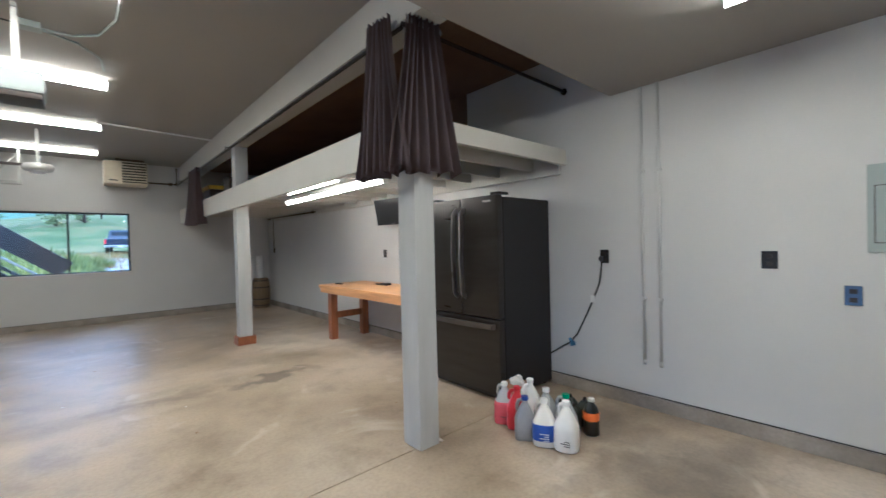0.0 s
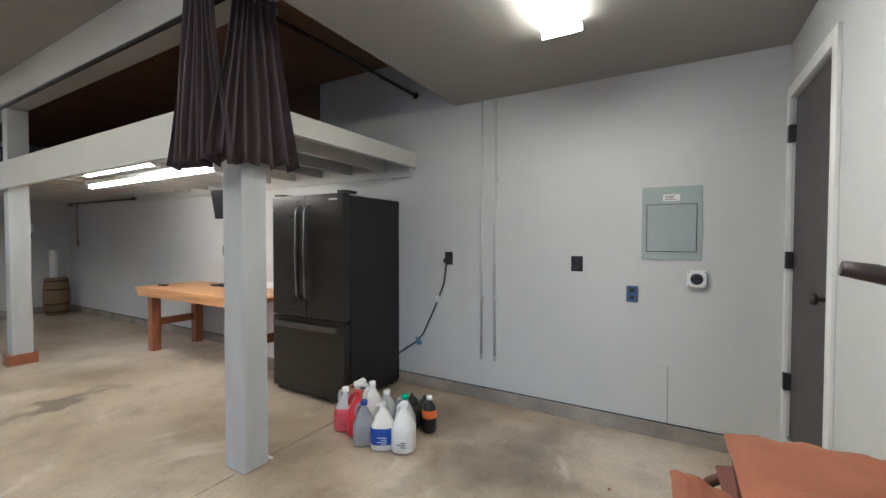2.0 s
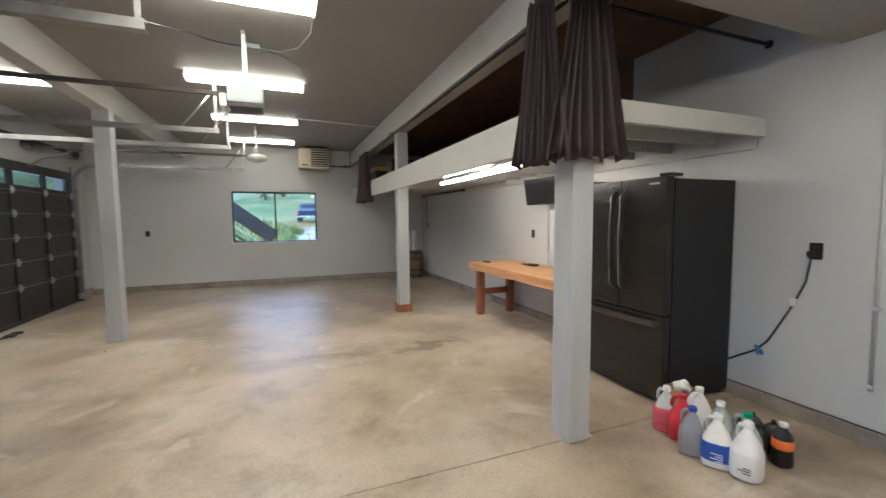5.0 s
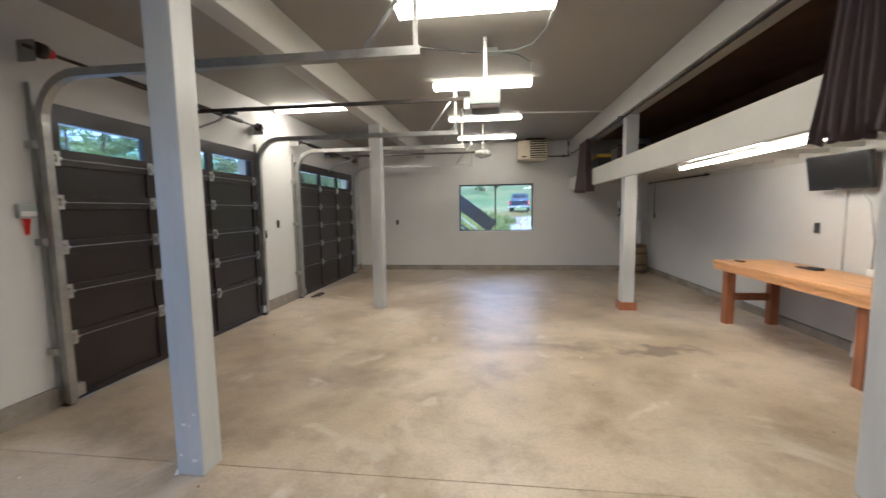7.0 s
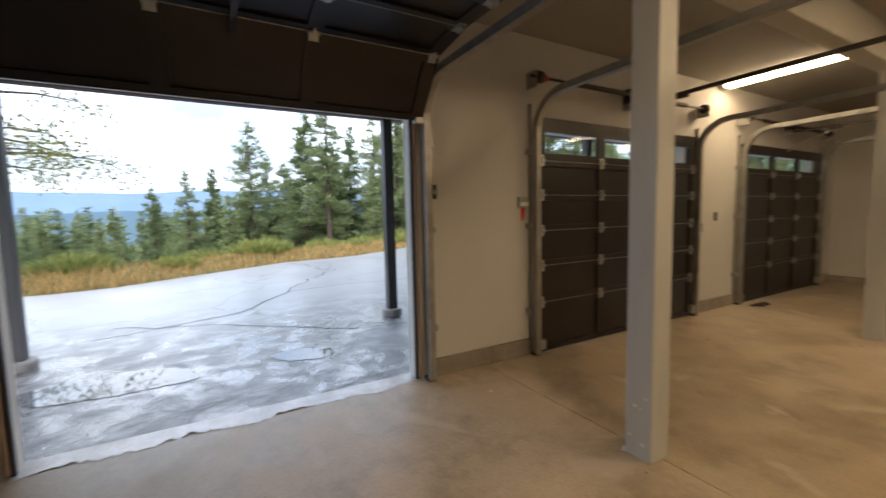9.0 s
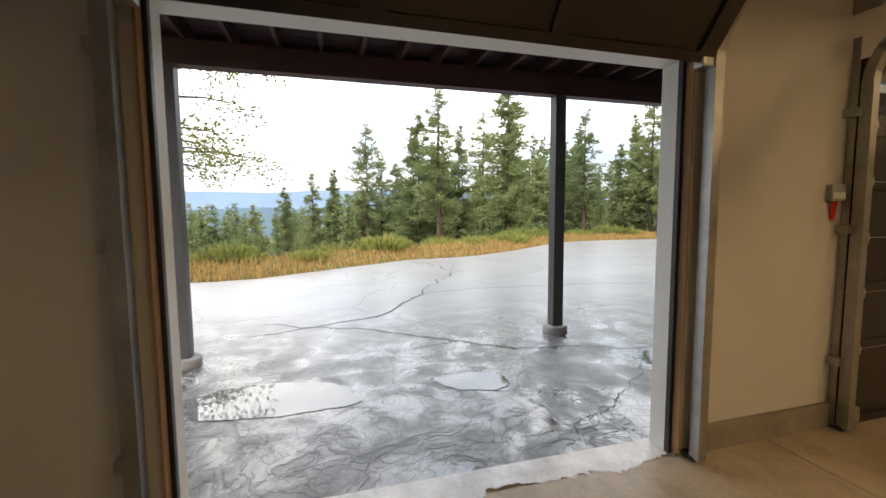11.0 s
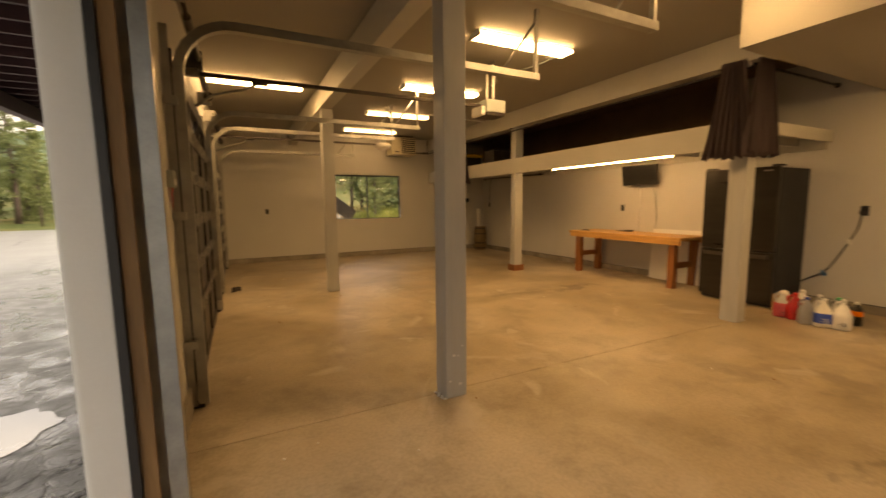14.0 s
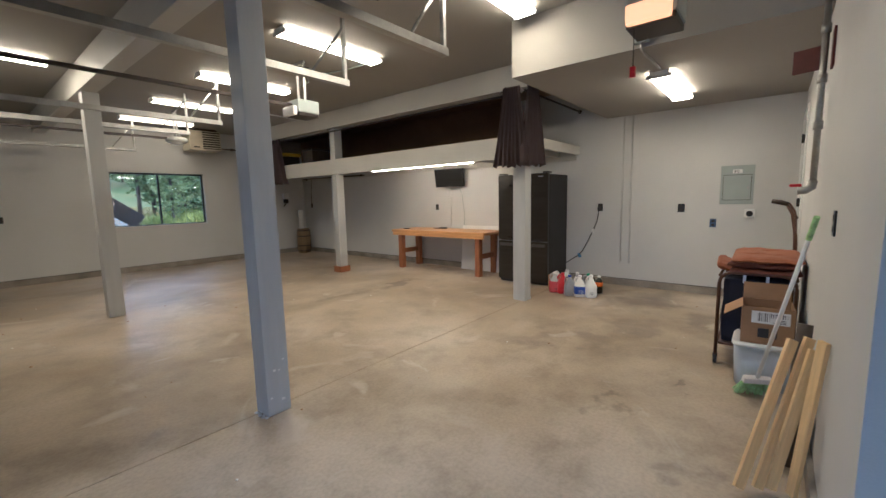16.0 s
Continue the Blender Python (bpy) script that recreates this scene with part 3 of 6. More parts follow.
# ---- openers ----
def opener(y, label, x=-0.25, body=GREYPL, round_one=False, glow_lens=False, zb=2.44, arm=True):
    op = thing("garage_door_opener", label, "opener", (x, y, zb), 0, "door openers")
    if round_one:
        bm = bmesh.new()
        lathe(bm, [(0.10, 0.03), (0.19, 0.05), (0.21, 0.09), (0.19, 0.13), (0.10, 0.15)], 22, sx=0.8)
        part("housing", bm, WHITEPL, op, "white rounded housing")
        part("lens", L([(0.09, 0.015), (0.15, 0.035), (0.10, 0.05)], 18, sx=0.7), WHITEPL, op)
    else:
        part("housing", B(-0.14, 0.14, -0.14, 0.14, 0.03, 0.18, bev=0.02), body, op)
        part("base", B(-0.13, 0.13, -0.13, 0.13, -0.01, 0.03, bev=0.008), DARKST, op)
        part("lens", B(-0.20, -0.141, -0.12, 0.12, -0.01, 0.10, bev=0.025), GLENS if glow_lens else WHITEPL, op, "translucent lamp cover")
    bm = bmesh.new()
    for yy in (-0.07, 0.07):
        box(bm, -0.015, 0.015, yy - 0.002, yy + 0.002, 0.15, ZC - zb - 0.002)
    box(bm, -0.015, 0.015, -0.09, 0.09, ZC - zb - 0.03, ZC - zb - 0.001)
    part("hanger", bm, STEEL, op)
    part("rail", B(XL - x + 0.1, -0.12, -0.018, 0.018, 0.10, 0.135, bev=0.004), DARKST, op, "dark steel drive rail")
    if arm:
        part("door_arm", T([(XL - x + 0.62, 0, 0.10), (XL - x + 0.50, 0, 0.02), (XL - x + 0.22, 0, -0.06), (XL - x + 0.075, 0, -0.17)], 0.013, 8), STEEL, op, "bent steel arm to the door top")
        part("trolley", B(XL - x + 0.55, XL - x + 0.70, -0.03, 0.03, 0.075, 0.098, bev=0.006), DARKST, op)
    part("header_bracket", B(XL - x + 0.003, XL - x + 0.12, -0.03, 0.03, 0.09, 0.16, bev=0.004), STEEL, op)
    return op


GLENS = glow("opener_lens_glow", (1.0, 0.42, 0.13), 0.95)
o1 = opener(0.20, "grey garage door opener with a lit amber lamp cover", -0.30, GREYPL, False, True, 2.36, False)
part("cord", T([(-0.1, 0.09, 0.0), (-0.1, 0.09, -0.22)], 0.003, 5), BLACKP, o1)
part("release_handle", B(-0.115, -0.085, 0.075, 0.105, -0.28, -0.22, bev=0.006), REDPL, o1, "red release handle")
opener(4.10, "grey garage door opener hung under the ceiling", -0.20, zb=2.41)
opener(7.96, "white rounded garage door opener hung under the ceiling", -0.32, WHITEPL, True)


# ---- fluorescent lights ----
def strip_light(x, y, z, ln=1.22, wd=0.21, rz=0, group="ceiling lights", label="lit wraparound fluorescent ceiling light", tube=None):
    s = thing("ceiling_light", label, "light", (x, y, z), rz, group)
    part("housing", B(-ln / 2, ln / 2, -wd / 2 + 0.02, wd / 2 - 0.02, -0.03, -0.001, bev=0.004), WHITEP, s)
    bm = bmesh.new()
    pr = [(-wd / 2, -0.03), (-wd / 2 + 0.012, -0.052), (-wd / 2 + 0.045, -0.064), (wd / 2 - 0.045, -0.064), (wd / 2 - 0.012, -0.052), (wd / 2, -0.03)]
    a = [bm.verts.new((-ln / 2 + 0.012, p, q)) for p, q in pr]
    b = [bm.verts.new((ln / 2 - 0.012, p, q)) for p, q in pr]
    for i in range(len(pr)):
        bm.faces.new((a[i], a[(i + 1) % 6], b[(i + 1) % 6], b[i]))
    bm.faces.new(a[::-1])
    bm.faces.new(b)
    part("diffuser", bm, tube or TUBEG, s, "glowing ribbed diffuser")
    for sg in (-1, 1):
        part("end_cap", B(sg * (ln / 2 - 0.011), sg * (ln / 2), -wd / 2 - 0.004, wd / 2 + 0.004, -0.066, -0.031, bev=0.003), WHITEPL, s)
    return s


for x, y in ((-0.265, 3.36), (-0.265, 5.35), (-0.265, 7.2), (-0.265, 9.05), (-2.77, 6.08)):
    strip_light(x, y, ZC, tube=TUBEDIM if y > 7 else None)
strip_light(-0.22, 1.42, ZC)
strip_light(1.905, 0.505, ZLOW, label="lit wraparound fluorescent light under the low ceiling")


def bare_strip(x, y, z, ln, group="loft lights"):
    s = thing("strip_light", "lit slim shop light hung under the loft joists", "light", (x, y, z), 0, group)
    part("housing", B(-0.05, 0.05, -ln / 2, ln / 2, 0.02, 0.06, bev=0.005), WHITEP, s)
    part("tube", T([(0, -ln / 2 + 0.02, 0.005), (0, ln / 2 - 0.02, 0.005)], 0.022, 10), TUBEG, s, "glowing tube")
    for sg in (-1, 1):
        part("lamp_holder", B(-0.03, 0.03, sg * (ln / 2 - 0.02), sg * (ln / 2), -0.02, 0.03, bev=0.004), WHITEPL, s)
    return s


bare_strip(2.27, 4.50, 1.953, 2.44)
bare_strip(1.84, 3.95, 1.94, 1.22)

# ---- window ----
win = thing("window_1", "dark aluminium sliding window with two panes", "window", (0, 0, 0), 0, "", "structure")
fw = 0.035
bm = bmesh.new()
for a in ((WX0, WX1, WZ0, WZ0 + fw), (WX0, WX1, WZ1 - fw, WZ1), (WX0, WX0 + fw, WZ0 + fw, WZ1 - fw), (WX1 - fw, WX1, WZ0 + fw, WZ1 - fw), (-0.0975, -0.0625, WZ0 + fw, WZ1 - fw)):
    box(bm, a[0] + 0.001, a[1] - 0.001, YF + 0.06, YF + 0.11, a[2] + 0.001, a[3] - 0.001, bev=0.004)
part("window_frame", bm, FRAMEM, win)
part("window_sill", B(WX0 + 0.002, WX1 - 0.002, YF + 0.001, YF + 0.059, WZ0 + 0.001, WZ0 + 0.012, bev=0.003), WHITEP, win, "white painted sill")
for a, b, yy in ((WX0 + fw, -0.0975, 0.09), (-0.0625, WX1 - fw, 0.078)):
    pn = part("pane", B(a, b, YF + yy, YF + yy + 0.005, WZ0 + fw, WZ1 - fw), GLASS, win)
    pn.visible_shadow = False

# ---- passage door ----
DGREY = surf("passage_door_paint", (0.06, 0.052, 0.052), 0.5, 0.1, 2, 70, 0.15)
pd = thing("door_1", "closed dark grey passage door with white trim and black hinges", "door", (0, YB, 0), 0, "", "structure")
part("leaf", B(MD0 + 0.006, MD1 - 0.006, -0.06, -0.012, MDZ0 + 0.01, MDZ1 - 0.006, bev=0.003), DGREY, pd)
bm = bmesh.new()
box(bm, MD0 - 0.07, MD0, 0.001, 0.018, 0.11, MDZ1 + 0.07, bev=0.004)
box(bm, MD1, XR - 0.002, 0.001, 0.018, 0.11, MDZ1 + 0.07, bev=0.004)
box(bm, MD0, MD1, 0.001, 0.018, MDZ1, MDZ1 + 0.07, bev=0.004)
part("casing", bm, WHITEP, pd, "white painted casing")
for zz in (0.53, 1.25, 1.99):
    part("hinge", B(MD1 - 0.03, MD1 + 0.012, -0.012, 0.024, zz - 0.05, zz + 0.05, bev=0.004), BLACKP, pd)
bm = bmesh.new()
lathe(bm, [(0.032, 0), (0.032, 0.008), (0.011, 0.012), (0.011, 0.035), (0.028, 0.042), (0.030, 0.06), (0.018, 0.07)], 18)
part("knob", bm, DARKST, pd, "dark bronze knob", at=pose(MD0 + 0.08, -0.012, 1.1, -90))
part("sill", B(MD0 + 0.002, MD1 - 0.002, -0.1, -0.001, MDZ0 + 0.0005, MDZ0 + 0.009), STEEL, pd)


# ---- electrical things on the walls ----
def outlet(x, y, z, face, label="black duplex outlet plate on the grey wall", w=0.075, h=0.115, group="wall outlets", plate=None):
    """face: the way the plate looks, in degrees round z (0: towards -y)."""
    o = thing("wall_outlet", label, "outlet", (x, y, z), face, group)
    part("plate", B(-w / 2, w / 2, -0.008, -0.001, -h / 2, h / 2, bev=0.003), plate or OUTST, o)
    for s in (-1, 1):
        part("socket", B(-0.017, 0.017, -0.011, -0.0082, s * 0.025 - 0.014, s * 0.025 + 0.014, bev=0.002), DARKST, o)
    return o


outlet(XR, 1.706, 1.20, -90)
outlet(XR, 0.60, 1.186, -90, w=0.085)
outlet(XR, 0.22, 0.984, -90, "dark bluish cover plate on the grey wall", plate=surf("blue_steel_plate", (0.09, 0.13, 0.21), 0.3, 0.15, 9, 60, 0.05, metal=0.5))
outlet(XR, 5.044, 1.215, -90)
outlet(-2.50, YF, 1.184, 0)
outlet(XL, 5.686, 1.15, 90)
outlet(XL, 6.05, 1.29, 90, "small grey control plate with a wire on the wall")
outlet(-3.246, YB2, 1.22, 180)
outlet(-0.56, YB, 1.24, 180)
outlet(XR, 9.62, 1.28, -90)

pnl = thing("electrical_panel", "grey steel breaker panel with a white label set in the wall", "electrical panel", (XR, -0.015, 1.48), -90)
part("cover", B(-0.178, 0.178, -0.012, -0.001, -0.248, 0.248, bev=0.004), GREYPL, pnl)
part("door", B(-0.145, 0.145, -0.022, -0.0125, -0.19, 0.125, bev=0.006), GREYPL, pnl)
part("door_gap", B(-0.150, 0.150, -0.0135, -0.0122, -0.195, 0.130), DARKST, pnl)
part("label", B(-0.05, 0.05, -0.0145, -0.0122, 0.15, 0.195), WHITEPL, pnl, "white paper label")
bm = bmesh.new()
for i, wv in enumerate((0.07, 0.05, 0.06)):
    box(bm, -0.04, -0.04 + wv, -0.0152, -0.0147, 0.158 + 0.011 * i, 0.162 + 0.011 * i)
part("print", bm, OUTST, pnl)
part("latch", B(0.105, 0.125, -0.027, -0.0225, -0.05, -0.02, bev=0.002), STEEL, pnl)

rec = thing("power_receptacle", "round black high-current receptacle in a grey box", "outlet", (XR, -0.166, 1.112), -90)
part("box", B(-0.055, 0.055, -0.045, -0.001, -0.055, 0.055, bev=0.008), WHITEPL, rec)
part("face", L([(0.036, 0), (0.036, 0.006), (0.03, 0.012), (0.012, 0.012), (0.01, 0.008)], 20), OUTST, rec, at=pose(0, -0.0455, 0, 90))
for a, b in ((-1, -1), (1, -1), (1, 1), (-1, 1)):
    part("screw", L([(0.006, 0), (0.006, 0.003), (0.003, 0.004)], 8), STEEL, rec, at=pose(a * 0.045, -0.0455, b * 0.045, 90))

for yy in (1.385, 1.262):
    cd = thing("wall_conduit", "painted round conduit running up the grey wall", "conduit", (XR - 0.014, yy, 0.36), 0, "wall conduits")
    part("pipe", T([(0, 0, 0), (0, 0, ZLOW - 0.362)], 0.011, 10), WALL, cd)
    part("end_fitting", T([(0, 0, -0.01), (0, 0, 0.03)], 0.014, 10), WALL, cd)
    for zz in (0.5, 1.5):
        part("strap", B(-0.016, 0.0125, -0.02, 0.02, zz, zz + 0.02, bev=0.002), WALL, cd)

pc = thing("extension_cable", "black fridge cable with tag and blue tape", "cord", (XR, 0, 0))
cpts = [(-0.02, 1.722, 1.17), (-0.03, 1.725, 1.10), (-0.012, 1.75, 0.98), (-0.012, 1.81, 0.83), (-0.012, 1.88, 0.68), (-0.012, 1.97, 0.50), (-0.012, 2.05, 0.41), (-0.012, 2.15, 0.345), (-0.02, 2.27, 0.26), (-0.02, 2.36, 0.2)]
part("cable", T(cpts, 0.007, 8), BLACKP, pc)
part("plug", B(-0.045, -0.0112, 1.705, 1.74, 1.16, 1.20, bev=0.006), BLACKP, pc)
TAPE = surf("blue_tape", (0.12, 0.27, 0.5), 0.6, 0.1, 8, 80, 0.2)
part("tag", B(-0.024, -0.021, 1.79, 1.83, 0.80, 0.86), WHITEPL, pc, "white paper tag", at=pose(0, 0, 0))
bm = bmesh.new()
box(bm, -0.026, -0.020, -0.05, 0.02, -0.012, 0.012, m=Matrix.Translation((0, 2.03, 0.44)) @ Euler((radians(38), 0, 0)).to_matrix().to_4x4())
box(bm, -0.026, -0.020, -0.02, 0.03, -0.03, 0.01, m=Matrix.Translation((0, 2.01, 0.42)) @ Euler((radians(-20), 0, 0)).to_matrix().to_4x4())
part("tape", bm, TAPE, pc, "blue painter's tape")

ks = thing("door_sensor", "small black door control beside the open garage door", "door control", (XL, 1.66, 1.59), 90)
part("body", B(-0.022, 0.022, -0.026, -0.001, -0.06, 0.06, bev=0.004), BLACKP, ks)
part("button", B(-0.01, 0.01, -0.0295, -0.0265, -0.02, 0.02, bev=0.002), GREYPL, ks)
TAGRED = surf("bright_red_tag", (0.85, 0.06, 0.04), 0.4, 0.08, 10, 60, 0.05)
kp = thing("door_control", "grey door control with a red tag on the front wall", "door control", (XL, 2.62, 1.50), 90)
part("housing", B(-0.06, 0.06, -0.035, -0.001, -0.05, 0.05, bev=0.006), GREYPL, kp)
part("button", B(-0.05, 0.055, -0.039, -0.0352, -0.035, 0.0, bev=0.002), WHITEPL, kp)
bm = bmesh.new()
a = [bm.verts.new(v) for v in ((-0.03, -0.02, -0.052), (0.025, -0.02, -0.052), (0.012, -0.012, -0.17), (-0.018, -0.012, -0.17))]
bm.faces.new(a)
bmesh.ops.solidify(bm, geom=bm.faces[:], thickness=0.002)
part("tag", bm, TAGRED, kp, "bright red plastic tag")

# ---- curtains and rods ----
RODM = surf("rod_black", (0.02, 0.018, 0.017), 0.4, 0.2, 6, 60, 0.1, metal=0.5)
rd = thing("curtain_rod", "black curtain rods round the loft opening", "curtain rod", (PBX, YS, 2.67))
RX, RY = 1.60, 2.06
part("rod", T([(RX - PBX, RY - YS, 0), (RX - PBX, YF - 0.01 - YS, 0)], 0.014, 10), RODM, rd)
part("rod", T([(RX - PBX, RY - YS, 0.025), (XR - 0.002 - PBX, RY - YS, 0.025)], 0.014, 10), RODM, rd)
for yy in (2.4, 6.15, 9.7):
    bm = bmesh.new()
    tube(bm, [(RX - PBX, yy - YS, 0), (RX - PBX, yy - YS, 0.06), (-0.1, yy - YS, 0.062)], 0.009, 8)
    part("rod_bracket", bm, RODM, rd)
part("wall_flange", L([(0.03, 0), (0.03, 0.008), (0.018, 0.012)], 14), RODM, rd, at=pose(XR - 0.002 - PBX, RY - YS, 0.025, 0, -90))


def drape(u0, u1, n, amp, z0, z1, flare, seed):
    """A gathered curtain panel along local x: deep folds that spread towards the hem."""
    r = random.Random(seed)
    bm = bmesh.new()
    ph = [r.uniform(-0.5, 0.5) for _ in range(n + 2)]
    cols, rows = n * 8, 16
    grid = []
    for j in range(rows + 1):
        v = j / rows
        z = z1 + (z0 - z1) * v
        row = []
        for i in range(cols + 1):
            u = i / cols
            k = u * n
            q = k + 0.28 * math.sin(k * 0.9 + seed)
            c = (u0 + u1) / 2
            w = (u1 - u0) * (1 + flare * v ** 1.2)
            x = c + (u - 0.5) * w + 0.006 * math.sin(v * 5 + k)
            fold = math.sin(q * 2 * math.pi + ph[int(k)] * 0.5)
            y = amp * (0.55 + 0.75 * v) * (fold + 0.25 * math.sin(2.3 * q + 3 * v))
            zz = z + (0.018 * math.sin(q * 5 + seed) if j == rows else 0) + (0.015 * abs(fold) if j == 0 else 0)
            row.append(bm.verts.new((x, y, zz)))
        grid.append(row)
    for j in range(rows):
        for i in range(cols):
            f = bm.faces.new((grid[j][i], grid[j][i + 1], grid[j + 1][i + 1], grid[j + 1][i]))
            f.smooth = True
    bmesh.ops.solidify(bm, geom=bm.faces[:], thickness=0.004)
    return bm


cu = thing("curtain", "dark grey gathered curtain hanging at the loft corner", "curtain", (RX, RY, 0), 0, "curtains")
part("panel", drape(0.0, 0.22, 7, 0.034, 1.775, 2.74, 1.35, 3), CLOTH, cu, at=pose(-0.05, 0.04, 0, 0, 0, 98))
part("panel", drape(-0.03, 0.21, 7, 0.032, 1.79, 2.74, 1.3, 5), CLOTH, cu, at=pose(0.03, -0.04, 0, 0, 0, -3))
for k in range(5):
    part("grommet", L([(0.021, -0.004), (0.027, 0), (0.021, 0.004)], 14), CHROME, cu, at=pose(0.03 + 0.06 * k, -0.035, 2.715, 90))
for k in range(5):
    part("grommet", L([(0.021, -0.004), (0.027, 0), (0.021, 0.004)], 14), CHROME, cu, at=pose(-0.03, 0.03 + 0.06 * k, 2.69, 0, 90))
cu2 = thing("curtain", "dark grey gathered curtain at the far end of the loft", "curtain", (RX, 7.85, 0), 0, "curtains")
part("panel", drape(0.0, 0.72, 7, 0.06, 1.79, 2.72, 0.35, 8), CLOTH, cu2, at=pose(0, 0.0, 0, 0, 0, 90))

YEL = surf("yellow_plastic", (0.62, 0.40, 0.02), 0.4, 0.1, 5, 50, 0.1)
tb = thing("storage_tote", "yellow and black plastic tote on the loft deck", "tote", (2.02, 8.45, 2.153))
part("tub", B(-0.2, 0.2, -0.3, 0.3, 0.0, 0.26, bev=0.02), BLACKP, tb)
part("lid", B(-0.215, 0.215, -0.315, 0.315, 0.262, 0.33, bev=0.015), YEL, tb, "yellow lid")
for i, (dx, dy, s) in enumerate(((2.1, 7.3, 0.35), (2.2, 9.5, 0.4))):
    bx = thing("storage_box", "dark storage box on the loft deck", "box", (dx, dy, 2.153), 8 * i, "loft boxes")
    part("body", B(-0.22, 0.22, -s / 2, s / 2, 0, 0.3, bev=0.012), DARKST, bx)
    part("lid", B(-0.23, 0.23, -s / 2 - 0.01, s / 2 + 0.01, 0.302, 0.34, bev=0.01), BLACKP, bx)

# ---- heater ----
ht = thing("unit_heater", "cream gas unit heater with dark louvres under the ceiling", "heater", (0.75, 9.62, 2.575))
part("cabinet", B(-0.32, 0.32, -0.14, 0.30, 0, 0.42, bev=0.012), CREAM, ht)
# flat black plate drawing the shade behind the louvres; no opening is cut
part("grille_shade", B(-0.06, 0.30, -0.146, -0.1405, 0.03, 0.40), BLACKP, ht)
for k in range(7):
    part("louvre", B(-0.06, 0.30, -0.012, 0.012, -0.006, 0.006), CREAM, ht, at=pose(0, -0.155, 0.06 + 0.05 * k, 35))
part("badge", B(-0.25, -0.13, -0.1435, -0.1405, 0.05, 0.075), BLACKP, ht)
part("vent_collar", B(-0.15, 0.28, -0.05, 0.2, 0.421, 0.474), DARKST, ht)
gp = thing("gas_pipe", "dark steel gas pipe from the heater along the end wall", "pipe", (1.07, 9.9, 2.68))
part("pipe", T([(0.002, 0, 0), (0.50, 0, 0), (0.52, 0, 0.02), (0.52, 0, ZC - 2.722)], 0.016, 8), DARKST, gp)
part("valve", B(0.38, 0.44, -0.03, 0.03, -0.03, 0.03, bev=0.008), DARKST, gp)
gr = thing("hanging_rod", "dark rod along the wall under the loft", "rod", (3.36, 7.26, 1.99))
part("rod", T([(0, 0, 0), (0, 2.6, 0.02)], 0.014, 8), RODM, gr)
for yy in (0.1, 2.45):
    part("rod_bracket", B(-0.012, 0.059, yy, yy + 0.03, -0.02, 0.03, bev=0.004), RODM, gr)
part("hanging_cord", T([(0.0, 2.2, -0.01), (0.03, 2.32, -0.3), (0.045, 2.35, -0.55), (0.05, 2.36, -0.66)], 0.006, 6), BLACKP, gr)

# ---- fridge ----
FRIDH = surf("dark_handle_steel", (0.16, 0.15, 0.145), 0.32, 0.08, 5, 120, 0.05, metal=1.0)
fr = thing("refrigerator", "dark stainless french-door refrigerator with bottom freezer", "refrigerator", (3.02, 2.67, 0))
FX, FY = -0.36, 0.43
part("cabinet", B(FX + 0.075, 0.38, -FY, FY, 0.03, 1.725, bev=0.008), FRIDS, fr, "black textured side")
for a, b in ((-FY + 0.001, -0.003), (0.003, FY - 0.001)):
    part("door", B(FX, FX + 0.07, a, b, 0.70, 1.74, bev=0.012), FRID, fr)
fz = part("freezer_drawer", B(FX, FX + 0.07, -FY + 0.001, FY - 0.001, 0.06, 0.69, bev=0.012), FRID, fr)
part("kick_plate", B(FX + 0.04, FX + 0.074, -FY + 0.02, FY - 0.02, 0.015, 0.055), BLACKP, fr)
for s in (-1, 1):
    hz = [(FX - 0.002, s * 0.05, 0.86), (FX - 0.045, s * 0.05, 0.90), (FX - 0.06, s * 0.05, 1.25), (FX - 0.045, s * 0.05, 1.60), (FX - 0.002, s * 0.05, 1.64)]
    bm = bmesh.new()
    for p, q in zip(hz, hz[1:]):
        d = Vector(q) - Vector(p)
        box(bm, -0.007, 0.007, -0.021, 0.021, -0.004, d.length + 0.004, bev=0.003, m=Matrix.Translation(p) @ d.to_track_quat("Z", "Y").to_matrix().to_4x4())
    part("handle", bm, CHROME, fr, "brushed steel handle")
    part("hinge_cover", B(FX + 0.02, FX + 0.16, s * (FY - 0.09), s * (FY - 0.005), 1.742, 1.765, bev=0.006), BLACKP, fr)
bm = bmesh.new()
hz = [(FX - 0.002, -0.385, 0.635), (FX - 0.035, -0.375, 0.635), (FX - 0.052, -0.2, 0.635), (FX - 0.057, 0, 0.635), (FX - 0.052, 0.2, 0.635), (FX - 0.035, 0.375, 0.635), (FX - 0.002, 0.385, 0.635)]
for p, q in zip(hz, hz[1:]):
    d = Vector(q) - Vector(p)
    box(bm, -0.006, 0.006, -0.024, 0.024, -0.003, d.length + 0.003, bev=0.003, m=Matrix.Translation(p) @ Matrix((Vector((0, 0, 1)).cross(d.normalized()), Vector((0, 0, 1)), d.normalized())).transposed().to_4x4())
part("drawer_handle", bm, FRIDH, fr, "flat dark steel drawer handle")
part("badge", B(FX - 0.003, FX - 0.0005, -0.36, -0.27, 1.685, 1.70), CHROME, fr)
for a in (-0.38, 0.38):
    for b in (FX + 0.12, 0.33):
        part("foot", L([(0.02, 0.001), (0.022, 0.008), (0.015, 0.03)], 10), BLACKP, fr, at=pose(b, a, 0))

